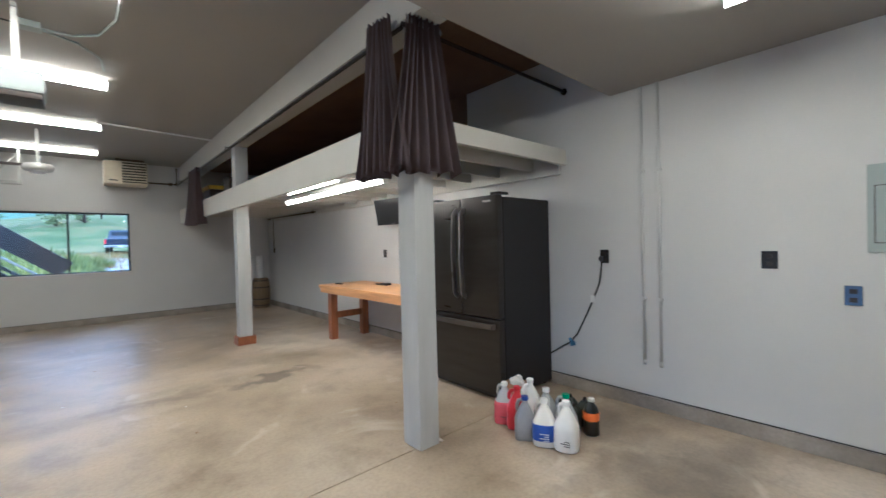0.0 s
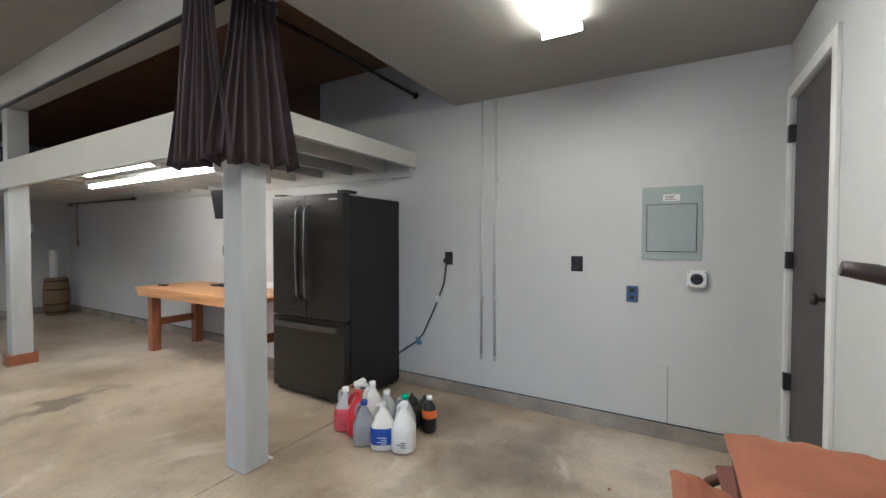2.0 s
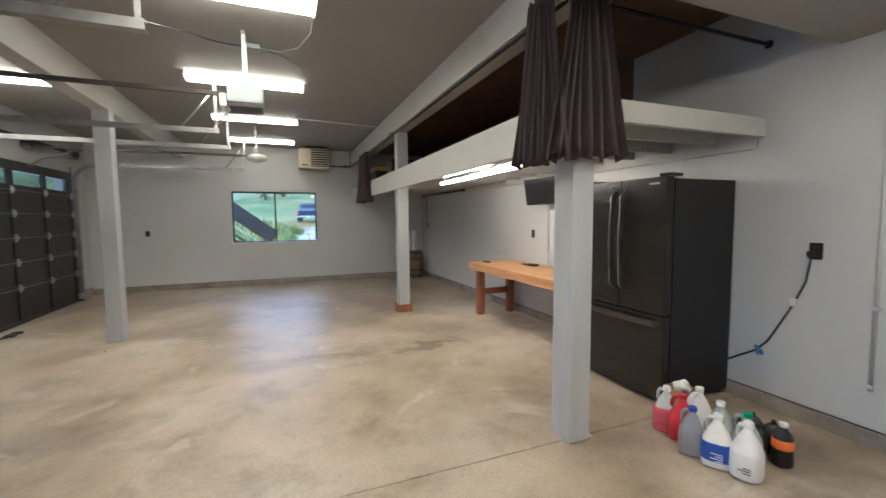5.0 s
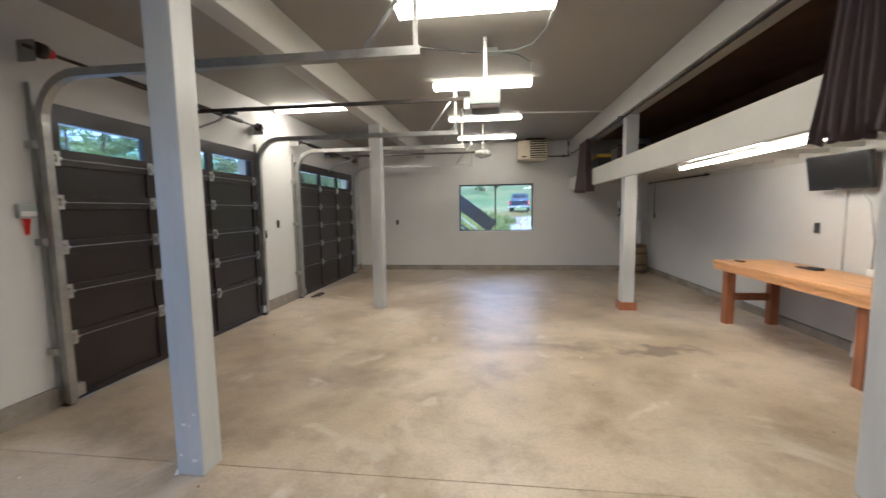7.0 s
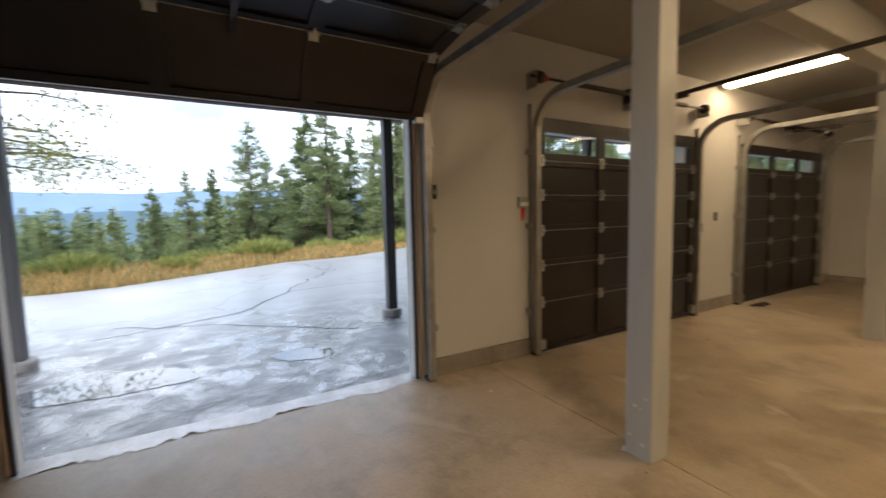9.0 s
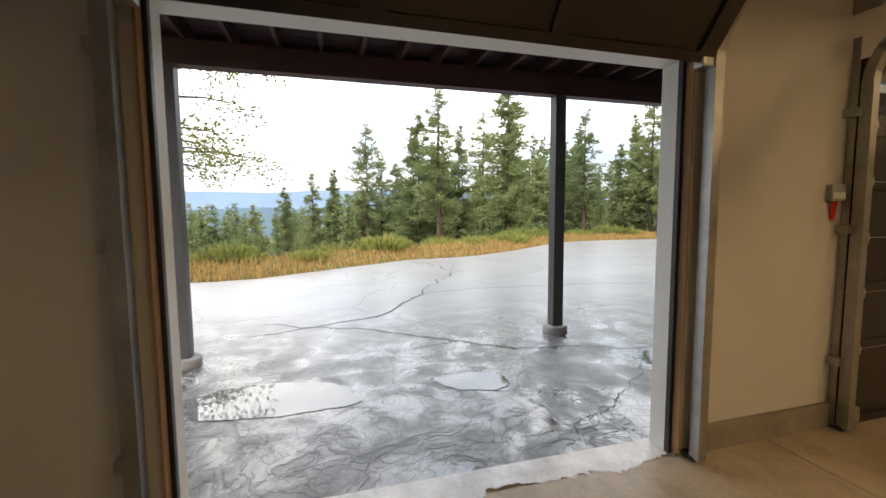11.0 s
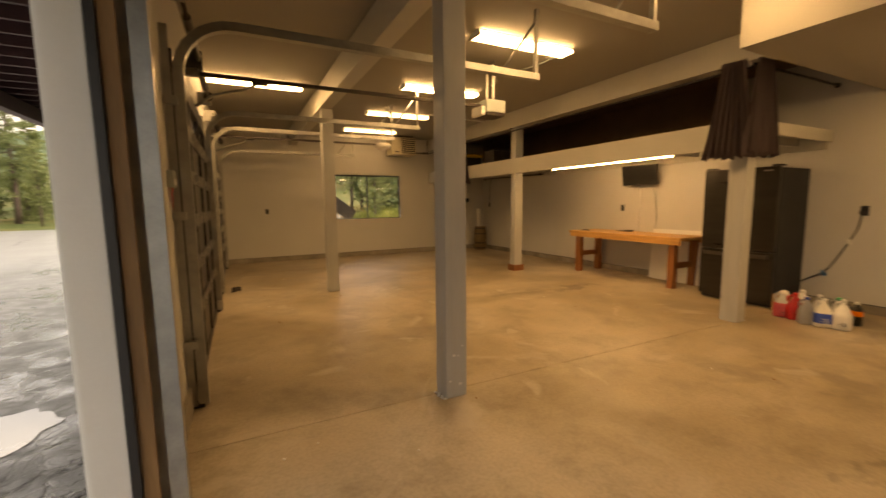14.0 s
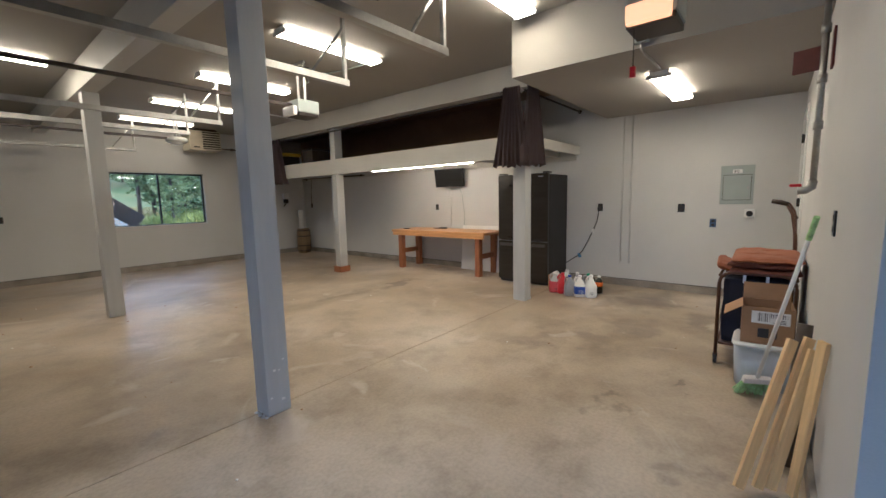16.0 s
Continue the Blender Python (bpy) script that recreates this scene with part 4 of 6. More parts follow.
# ---- bench ----
wb = thing("workbench", "orange-brown wooden workbench with thick top along the wall", "workbench", (3.03, 4.52, 0))
for k in range(6):
    x0 = -0.375 + k * 0.125
    part("top_plank", B(x0 + 0.0005, x0 + 0.1245, -1.12, 1.12, 0.745, 0.79, bev=0.003), WOODT, wb)
bm = bmesh.new()
box(bm, -0.36, -0.32, -1.10, 1.10, 0.68, 0.744, bev=0.003)
box(bm, 0.32, 0.36, -1.10, 1.10, 0.68, 0.744, bev=0.003)
part("apron", bm, WOODT, wb)
for a in (-0.93, 0.97):
    for x in (-0.24, 0.27):
        part("leg", B(x - 0.05, x + 0.05, a - 0.05, a + 0.05, 0.001, 0.744, bev=0.004), WOODL, wb)
    part("stretcher", B(-0.19, 0.22, a - 0.02, a + 0.02, 0.30, 0.39, bev=0.004), WOODL, wb)
rm = solo("remote_control", B(-0.02, 0.02, -0.06, 0.06, 0, 0.018, bev=0.006), OUTST, "small black remote control on the bench", "remote", at=pose(2.85, 5.4, 0.7905, 0, 0, 15))
ch = thing("cable_bundle", "black cable and adapter lying on the bench", "cable", (3.2, 4.72, 0.7905))
part("adapter", B(-0.04, 0.04, -0.07, 0.07, 0, 0.03, bev=0.006), BLACKP, ch)
part("cable", T([(0.0, 0.07, 0.01), (0.02, 0.17, 0.008), (-0.03, 0.24, 0.008), (-0.06, 0.15, 0.008), (-0.05, -0.1, 0.008)], 0.006, 6), BLACKP, ch)
wp = solo("white_panel", B(-0.012, 0.012, -0.45, 0.45, 0, 0.86, bev=0.003), WHITEP, "white board leaning on the wall behind the bench", "board", at=pose(3.30, 3.90, 0.002, 0, 5.5, 0))

tv = thing("television", "small black flat television on a wall bracket", "television", (3.24, 4.57, 1.60))
mt = Matrix.Translation((0, 0, 0.19)) @ Euler((0, radians(-10), radians(8))).to_matrix().to_4x4()
part("case", B(-0.03, 0.03, -0.315, 0.315, -0.175, 0.175, bev=0.008, m=mt), BLACKP, tv)
SCR = surf("tv_screen", (0.01, 0.01, 0.011), 0.3, 0.05, 2, 40, 0.0)
part("screen", B(-0.0335, -0.031, -0.295, 0.295, -0.145, 0.16, m=mt), SCR, tv, "glossy dark screen")
part("badge", B(-0.0335, -0.031, -0.03, 0.03, -0.166, -0.158, m=mt), CHROME, tv)
part("bracket", B(0.035, 0.178, -0.06, 0.06, 0.13, 0.25, bev=0.004), DARKST, tv)
part("cable_cover", B(0.155, 0.178, 0.10, 0.13, -0.80, 0.0, bev=0.003), WALL, tv, "grey painted cable cover")
part("power_cable", T([(0.05, -0.2, 0.0), (0.12, -0.22, -0.12), (0.165, -0.20, -0.3), (0.165, -0.24, -0.5), (0.165, -0.22, -0.81)], 0.006, 6), GREYPL, tv)

# ---- far corner ----
BAR = surf("barrel_wood", (0.17, 0.115, 0.055), 0.6, 0.3, 4, 30, 0.3, stretch=(6, 6, 0.7))
br = thing("barrel", "small brown wooden keg with metal hoops in the far corner", "barrel", (3.10, 9.62, 0))
bm = bmesh.new()
rings = []
for z_, r_ in ((0.001, 0.15), (0.12, 0.175), (0.33, 0.185), (0.54, 0.175), (0.66, 0.152)):
    rings.append([bm.verts.new((q * math.cos(a_), q * math.sin(a_), z_)) for q, a_ in ((r_, -0.189), (r_ + 0.002, 0), (r_, 0.189), (r_ - 0.018, 0.189), (r_ - 0.018, -0.189))])
for lo, hi in zip(rings, rings[1:]):
    for k in range(5):
        bm.faces.new((lo[k], lo[(k + 1) % 5], hi[(k + 1) % 5], hi[k]))
bm.faces.new(rings[0][::-1])
bm.faces.new(rings[-1])
stave = part("stave", bm, BAR, br)
for k in range(1, 16):
    o = new("stave", stave.data)
    o.parent = br
    o.matrix_local = pose(0, 0, 0, 0, 0, 22.5 * k)
part("head", L([(0.0, 0.03), (0.135, 0.03), (0.135, 0.62), (0.0, 0.62)], 24), BAR, br)
for zz, r in ((0.06, 0.166), (0.2, 0.183), (0.46, 0.183), (0.61, 0.167)):
    bm = bmesh.new()
    lathe(bm, [(r, zz - 0.016), (r + 0.004, zz - 0.012), (r + 0.004, zz + 0.012), (r, zz + 0.016)], 24)
    part("hoop", bm, DARKST, br)
wc = thing("paper_roll", "white upright roll standing on the keg", "roll", (3.10, 9.70, 0.661))
part("roll", L([(0.06, 0.0), (0.065, 0.005), (0.065, 0.50), (0.06, 0.505), (0.02, 0.505), (0.02, 0.49)], 18), WHITEPL, wc)
mb = thing("wall_meter", "white and black wall device with a short arm", "wall device", (2.81, YF, 1.36))
part("head", B(-0.08, 0.08, -0.12, -0.001, 0.12, 0.27, bev=0.02), WHITEPL, mb)
part("body", L([(0.05, -0.01), (0.065, 0.0), (0.065, 0.09), (0.05, 0.10)], 16), OUTST, mb, at=pose(0, -0.07, 0.01))
part("arm", T([(0, -0.07, 0.0), (-0.06, -0.1, -0.05), (-0.09, -0.11, -0.08)], 0.016, 8), OUTST, mb)

# ---- wiring on the ceiling ----
wr = thing("ceiling_cable", "grey cable and junction box running between ceiling lights", "cable", (0, 4.3, ZC))
part("junction_box", B(-0.20, -0.08, -0.05, 0.05, -0.05, -0.001, bev=0.006), GREYPL, wr)
part("cable", T([(-0.08, 0, -0.03), (0.1, 0.02, -0.02), (0.25, -0.1, -0.015), (0.34, -0.45, -0.015), (0.34, -0.9, -0.02)], 0.009, 6), GREYPL, wr)
part("cable", T([(-0.08, 0.02, -0.03), (0.12, 0.15, -0.02), (0.27, 0.35, -0.03), (0.30, 0.6, -0.04)], 0.009, 6), GREYPL, wr)
part("cable", T([(-0.20, 0, -0.03), (-0.4, -0.1, -0.06), (-0.62, -0.6, -0.2), (-0.75, -1.2, -0.4)], 0.006, 6), BLACKP, wr)
wr2 = thing("ceiling_conduit", "white painted conduit across the ceiling", "conduit", (0.30, 7.0, ZC - 0.014))
part("pipe", T([(0, 0, 0), (PBX - 0.125 - 0.30, 0.15, 0)], 0.012, 8), WHITEP, wr2)
wr3 = thing("soffit_junction", "grey junction box with flexible conduit under the low ceiling", "junction box", (XS, 0.476, 2.62))
part("box", B(-0.045, -0.001, -0.055, 0.055, -0.055, 0.055, bev=0.005), GREYPL, wr3)
part("flex_conduit", T([(-0.02, 0, -0.055), (-0.02, 0, -0.10), (0.05, 0, -0.115), (0.3, -0.003, -0.105), (0.62, -0.006, -0.105)], 0.011, 8), STEEL, wr3)
sd = solo("ceiling_sensor", L([(0.05, -0.03), (0.06, -0.025), (0.06, -0.001)], 16), WHITEPL, "small white ceiling sensor", "sensor", at=pose(-1.55, 8.6, ZC))

# ---- jugs and bottles by the fridge ----
def shell(bm, prof, pw=3.2, seg=24, sx=1.0, sy=1.0, c=(0, 0, 0)):
    """A rounded-square bottle body from (half width, height) pairs."""
    rings = []
    for r, z in prof:
        ring = []
        for k in range(seg):
            a = k * 2 * math.pi / seg
            ca, sa = math.cos(a), math.sin(a)
            q = (abs(ca) ** pw + abs(sa) ** pw) ** (-1 / pw)
            ring.append(bm.verts.new((c[0] + r * sx * q * ca, c[1] + r * sy * q * sa, c[2] + z)))
        rings.append(ring)
    for r0, r1 in zip(rings, rings[1:]):
        for k in range(seg):
            f = bm.faces.new((r0[k], r0[(k + 1) % seg], r1[(k + 1) % seg], r1[k]))
            f.smooth = True
    bm.faces.new(rings[0][::-1])
    bm.faces.new(rings[-1])
    return bm


def plastic(name, col, rough=0.3, through_light=0.0):
    m, ns, ls, b = nodes_of(name)
    n = noise_of(ns, ls, 9, 3)
    ls.new(ramp(ns, ls, n, ((0.3, tuple(c * 0.9 for c in col)), (0.7, col))), b.inputs["Base Color"])
    b.inputs["Roughness"].default_value = rough
    b.inputs["Transmission Weight"].default_value = through_light
    b.inputs["Subsurface Weight"].default_value = 0.0
    return m


MILK = plastic("milky_plastic", (0.82, 0.80, 0.74), 0.35)
WHT = plastic("white_jug_plastic", (0.80, 0.80, 0.78), 0.3)
CLR = plastic("cloudy_clear_plastic", (0.70, 0.72, 0.72), 0.25, 0.35)
PINK = plastic("pink_fluid_plastic", (0.70, 0.11, 0.14), 0.25, 0.2)
SILV = surf("silver_plastic", (0.34, 0.35, 0.37), 0.38, 0.1, 8, 60, 0.05, metal=0.3)
BLU = plastic("blue_label", (0.03, 0.08, 0.42), 0.4)
GRN = plastic("green_cap_plastic", (0.02, 0.33, 0.16), 0.4)
ORG = plastic("orange_label", (0.85, 0.20, 0.02), 0.4)
DKB = plastic("dark_bottle_plastic", (0.012, 0.014, 0.013), 0.3)
INK = plastic("label_ink", (0.03, 0.03, 0.035), 0.6)


def jug(x, y, rz, body, cap, label, s=1.0, sx=1.0, sy=1.0, fill=None, tag=None, tagh=(0.05, 0.15), handle=True, sq=3.2, bars=0):
    """A one-gallon jug with a side handle; its front looks to -x."""
    g = thing("jug", label, "jug", (x, y, 0), rz, "jugs on the floor")
    bm = bmesh.new()
    pr = [(0.062, 0.001), (0.073, 0.008), (0.076, 0.02), (0.0755, 0.138), (0.073, 0.150), (0.066, 0.166), (0.047, 0.206), (0.029, 0.240), (0.0205, 0.254), (0.0195, 0.28)]
    shell(bm, [(r * s, z * s) for r, z in pr], sq, 28, sx, sy)
    part("body", bm, body, g)
    if handle:
        bm = bmesh.new()
        tube(bm, [(0.016 * s, 0.004, 0.255 * s), (0.03 * s, 0.022 * s, 0.262 * s), (0.045 * s * sx, 0.04 * s, 0.256 * s), (0.060 * s * sx, 0.052 * s * sy, 0.23 * s), (0.064 * s * sx, 0.056 * s * sy, 0.195 * s), (0.058 * s * sx, 0.050 * s * sy, 0.155 * s)], [0.010 * s, 0.0125 * s, 0.0135 * s, 0.0135 * s, 0.0125 * s, 0.011 * s], 10)
        part("handle", bm, body, g)
    bm = bmesh.new()
    lathe(bm, [(0.0235 * s, 0.272 * s), (0.0245 * s, 0.276 * s), (0.0245 * s, 0.296 * s), (0.022 * s, 0.300 * s)], 18)
    part("cap", bm, cap, g)
    if fill:
        bm = bmesh.new()
        shell(bm, [(0.0740 * s, 0.008), (0.0775 * s, 0.02 * s), (0.0770 * s, 0.138 * s), (0.0745 * s, 0.150 * s), (0.0675 * s, 0.166 * s)], sq, 28, sx, sy)
        part("fluid", bm, fill, g, "coloured fluid showing through the wall")
    if tag:
        bm = bmesh.new()
        shell(bm, [(0.0768 * s, tagh[0] * s), (0.0776 * s, tagh[0] * s + 0.002), (0.0776 * s, tagh[1] * s - 0.002), (0.0768 * s, tagh[1] * s)], sq, 28, sx, sy)
        part("label", bm, tag, g, "printed paper label")
    if bars:
        bm = bmesh.new()
        for i in range(bars):
            box(bm, -0.0795 * s * sx, -0.0765 * s * sx, -0.035, 0.0 + 0.025 * (i % 2), 0.05 + 0.014 * i, 0.054 + 0.014 * i)
        part("print", bm, INK if tag is None else WHT, g)
    return g


FRONT = 35
jug(2.43, 2.01, FRONT, CLR, WHT, "clear jug half full of pink washer fluid", fill=PINK, bars=2)
jug(2.42, 1.885, FRONT + 10, REDPL, REDPL, "red plastic oil jug", sx=0.8, s=1.0, sq=4)
jug(2.325, 1.745, FRONT + 5, SILV, BLU, "silver-grey motor oil jug with a blue cap", sx=0.66, sy=0.95, s=0.98, sq=5.0)
jug(2.36, 1.615, FRONT - 5, MILK, WHT, "milky jug with a blue paper label", tag=BLU, tagh=(0.045, 0.15), bars=4)
jug(2.40, 1.475, FRONT - 15, WHT, WHT, "round white jug with small dark printing", s=1.04, sq=2.4, bars=3)
jug(2.535, 1.56, FRONT, CLR, GRN, "clear jug with a green cap", s=1.0)
jug(2.54, 1.72, FRONT + 150, CLR, WHT, "cloudy empty jug with a white cap")
jug(2.585, 1.89, FRONT + 100, WHT, WHT, "white jug with a wide handle", s=1.05)
bt = thing("bottle", "dark bottle with an orange label and white cap", "bottle", (2.70, 1.465, 0))
part("body", L([(0.045, 0.001), (0.052, 0.008), (0.052, 0.16), (0.04, 0.195), (0.02, 0.215), (0.018, 0.235)], 22), DKB, bt)
part("label", L([(0.0525, 0.105), (0.0533, 0.107), (0.0533, 0.158), (0.0525, 0.16)], 22), ORG, bt, "bright orange label")
part("cap", L([(0.021, 0.228), (0.022, 0.232), (0.022, 0.25), (0.019, 0.253)], 16), WHT, bt)
for i, (xx, yy, hh) in enumerate(((2.70, 1.60, 0.17), (2.80, 1.57, 0.19), (2.71, 1.72, 0.16), (2.81, 1.69, 0.18))):
    cn = thing("canister", "small dark green canister behind the jugs", "canister", (xx, yy, 0), 20 * i, "dark canisters")
    part("body", L([(0.048, 0.001), (0.052, 0.01), (0.052, hh - 0.05), (0.03, hh - 0.02), (0.02, hh - 0.015)], 18), surf("canister_paint", (0.02, 0.026, 0.018), 0.45, 0.2, 12, 60, 0.1), cn)
    part("valve", L([(0.012, hh - 0.016), (0.014, hh), (0.008, hh + 0.012)], 10), DARKST, cn)
CARD = surf("cardboard", (0.34, 0.205, 0.105), 0.8, 0.14, 5, 90, 0.3)
bg = thing("carton", "small cardboard carton with crumpled white paper", "carton", (2.72, 2.12, 0), 4)
bm = bmesh.new()
for a in ((-0.08, 0.08, -0.09, -0.086), (-0.08, 0.08, 0.086, 0.09), (-0.08, -0.076, -0.086, 0.086), (0.076, 0.08, -0.086, 0.086)):
    box(bm, *a, 0.001, 0.2)
box(bm, -0.076, 0.076, -0.086, 0.086, 0.001, 0.006)
part("box", bm, CARD, bg)
bm = bmesh.new()
bmesh.ops.create_icosphere(bm, subdivisions=3, radius=0.055)
for v in bm.verts:
    v.co *= 1 + 0.35 * noise.noise(v.co * 30)
    v.co += Vector((0, 0, 0.20))
part("paper", bm, WHITEPL, bg, "crumpled white paper")

# ---- cart and things on the back wall ----
BRZ = surf("bronze_tube", (0.115, 0.058, 0.036), 0.38, 0.15, 8, 80, 0.1, metal=0.35)
NAVY = surf("navy_canvas", (0.012, 0.014, 0.03), 0.85, 0.2, 8, 180, 0.4)
RUST = surf("rust_cushion_cloth", (0.25, 0.088, 0.036), 0.8, 0.14, 5, 160, 0.4)
RUSTD = surf("brown_cushion_cloth", (0.13, 0.045, 0.03), 0.85, 0.14, 5, 160, 0.4)
ct = thing("cart", "bronze tube cart on casters holding folded cushions", "cart", (1.15, -0.34, 0))
CX0, CX1, CY0, CY1 = -0.36, 0.38, -0.235, 0.235
for xx in (CX0, CX1):
    pts = [(xx, CY1, 0.075), (xx, CY1, 0.67)] + arc((xx, CY1 - 0.09, 0.67), 0.09, 0, 90, 6, "yz")[1:] + arc((xx, CY0 + 0.09, 0.67), 0.09, 90, 180, 6, "yz") + [(xx, CY0, 0.075)]
    part("end_frame", T(pts, 0.0135, 10), BRZ, ct)
for yy in (CY0, CY1):
    for zz in (0.17, 0.73):
        part("side_rail", T([(CX0 + 0.01, yy, zz), (CX1 - 0.01, yy, zz)], 0.011, 8), BRZ, ct)
part("tray", B(CX0 + 0.015, CX1 - 0.015, CY0 + 0.012, CY1 - 0.012, 0.16, 0.18, bev=0.005), BRZ, ct)
part("handle_arm", T([(CX1, CY0, 0.7), (CX1 + 0.01, CY0 + 0.01, 0.95), (CX1 + 0.02, CY0 + 0.02, 1.12), (CX1 + 0.03, CY0 + 0.03, 1.21), (CX1 + 0.06, CY0 + 0.07, 1.28)], 0.0135, 10), BRZ, ct)
part("handle_arm", T([(CX1 - 0.05, CY0, 0.8), (CX1 - 0.04, CY0 + 0.01, 1.0), (CX1 - 0.03, CY0 + 0.03, 1.12), (CX1 + 0.0, CY0 + 0.04, 1.19), (CX1 + 0.05, CY0 + 0.08, 1.27)], 0.0135, 10), BRZ, ct)
part("grip", T([(CX1 + 0.045, CY0 + 0.07, 1.272), (CX1 + 0.052, CY0 + 0.13, 1.292), (CX1 + 0.058, CY0 + 0.187, 1.302)], [0.019, 0.023, 0.019], 10), DARKST, ct, "dark rubber grip")
for xx in (CX0, CX1):
    for yy in (CY0, CY1):
        w = part("caster", L([(0.022, -0.012), (0.037, -0.010), (0.038, 0.0), (0.037, 0.010), (0.022, 0.012)], 18), BLACKP, ct, "black caster wheel", at=pose(xx, yy, 0.0385, 90))
        part("fork", B(xx - 0.012, xx + 0.012, yy - 0.016, yy + 0.016, 0.055, 0.085, bev=0.004), DARKST, ct)


def pillow(sx, sy, h, seed):
    bm = bmesh.new()
    nx, ny = 48, 20
    top, bot = [], []
    for j in range(ny + 1):
        ra, rb = [], []
        for i in range(nx + 1):
            u, v = i / nx * 2 - 1, j / ny * 2 - 1
            e = max(0.0, (1 - abs(u) ** 5) * (1 - abs(v) ** 5)) ** 0.4
            seam = 0.5 + 0.5 * min(1, abs(abs(u) - 0.33) * 14) ** 0.6
            n = 0.012 * noise.noise(Vector((u * 3 + seed, v * 3, seed))) + 0.004 * noise.noise(Vector((u * 9, v * 9 + seed, 2)))
            ra.append(bm.verts.new((u * sx / 2, v * sy / 2, h / 2 + h / 2 * e * seam + n)))
            rb.append(bm.verts.new((u * sx / 2, v * sy / 2, h / 2 - h / 2 * e + n)))
        top.append(ra)
        bot.append(rb)
    for j in range(ny):
        for i in range(nx):
            for g, fl in ((top, 0), (bot, 1)):
                q = (g[j][i], g[j][i + 1], g[j + 1][i + 1], g[j + 1][i])
                f = bm.faces.new(q[::-1] if fl else q)
                f.smooth = True
    ring = [(0, i) for i in range(nx)] + [(j, nx) for j in range(ny)] + [(ny, i) for i in range(nx, 0, -1)] + [(j, 0) for j in range(ny, 0, -1)]
    for a, b in zip(ring, ring[1:] + ring[:1]):
        bm.faces.new((bot[a[0]][a[1]], bot[b[0]][b[1]], top[b[0]][b[1]], top[a[0]][a[1]]))
    return bm


for i, (dx, dy, z, a, m) in enumerate(((1.16, -0.375, 0.745, 2, RUSTD), (1.17, -0.38, 0.79, -2, RUSTD), (1.16, -0.385, 0.835, 1, RUST))):
    solo("cushion", pillow(0.78, 0.44, 0.058, i), m, "folded rust-brown outdoor cushion stacked on the cart", "cushion", group="cushions on the cart", at=pose(dx, dy, z, 0, 0, a))
solo("cushion", pillow(0.5, 0.16, 0.07, 9), RUST, "rust-orange cushion edge hanging off the cart", "cushion", group="cushions on the cart", at=pose(1.15, -0.12, 0.745, 18, 0, 4))
bag = thing("canvas_bag", "navy canvas bag hanging in the cart frame", "bag", (1.14, -0.335, 0.185))
bm = bmesh.new()
box(bm, -0.33, 0.34, -0.215, 0.21, 0.0, 0.53, bev=0.05)
bmesh.ops.subdivide_edges(bm, edges=bm.edges[:], cuts=2, use_grid_fill=True)
for v in bm.verts:
    v.co += Vector((noise.noise(v.co * 6), noise.noise(v.co * 6 + Vector((5, 0, 0))), 0)) * 0.015
part("sack", bm, NAVY, bag)
for yy in (-0.08, 0.06):
    part("strap", B(-0.352, -0.347, yy, yy + 0.02, 0.50, 0.60, bev=0.002), CHROME, bag)

BINM = plastic("clear_bin_plastic", (0.70, 0.74, 0.80), 0.3, 0.45)
bn = thing("storage_bin", "clear plastic storage bin with cloth inside on the floor", "bin", (0.57, -0.405, 0))
bm = bmesh.new()
shell(bm, [(0.14, 0.001), (0.15, 0.012), (0.166, 0.30)], 9, 32, 1.05, 1.0)
part("tub", bm, BINM, bn)
bm = bmesh.new()
shell(bm, [(0.170, 0.302), (0.178, 0.306), (0.178, 0.322), (0.17, 0.33)], 9, 32, 1.05, 1.0)
part("lid", bm, WHT, bn, "white lid")
bm = bmesh.new()
bmesh.ops.create_icosphere(bm, subdivisions=3, radius=0.09)
for v in bm.verts:
    v.co *= 1 + 0.3 * noise.noise(v.co * 18)
    v.co += Vector((-0.045, 0.01, 0.13))
part("cloth", bm, WHT, bn, "white cloth inside")
bx = thing("cardboard_box", "open cardboard box with shipping label on the plastic bin", "box", (0.57, -0.415, 0.331), 3)
bm = bmesh.new()
for a in ((-0.15, 0.15, -0.145, -0.14), (-0.15, 0.15, 0.14, 0.145), (-0.15, -0.145, -0.14, 0.14), (0.145, 0.15, -0.14, 0.14)):
    box(bm, *a, 0.001, 0.26)
box(bm, -0.145, 0.145, -0.14, 0.14, 0.001, 0.006)
part("carton", bm, CARD, bx)
part("flap", B(0, 0.004, -0.14, 0.14, 0, 0.12), CARD, bx, at=pose(0.147, 0, 0.261, 0, 12))
part("flap", B(-0.14, 0.14, 0, 0.004, 0, 0.13), CARD, bx, at=pose(0, 0.143, 0.261, -125))
part("shipping_label", B(-0.1525, -0.1503, -0.12, 0.09, 0.15, 0.235), WHT, bx, "white shipping label")
bm = bmesh.new()
for i in range(16):
    wv = 0.002 + 0.004 * ((i * 7) % 3) / 2
    box(bm, -0.1535, -0.1527, -0.105 + 0.0105 * i, -0.105 + 0.0105 * i + wv, 0.165 if i > 8 else 0.195, 0.225)
for i in range(3):
    box(bm, -0.1535, -0.1527, -0.1, -0.03 - 0.01 * i, 0.16 + 0.01 * i, 0.164 + 0.01 * i)
part("print", bm, INK, bx)
part("icon", B(-0.1523, -0.1503, -0.01, 0.05, 0.05, 0.115), INK, bx)
part("icon", B(-0.1523, -0.1503, -0.055, -0.025, 0.05, 0.115), INK, bx)

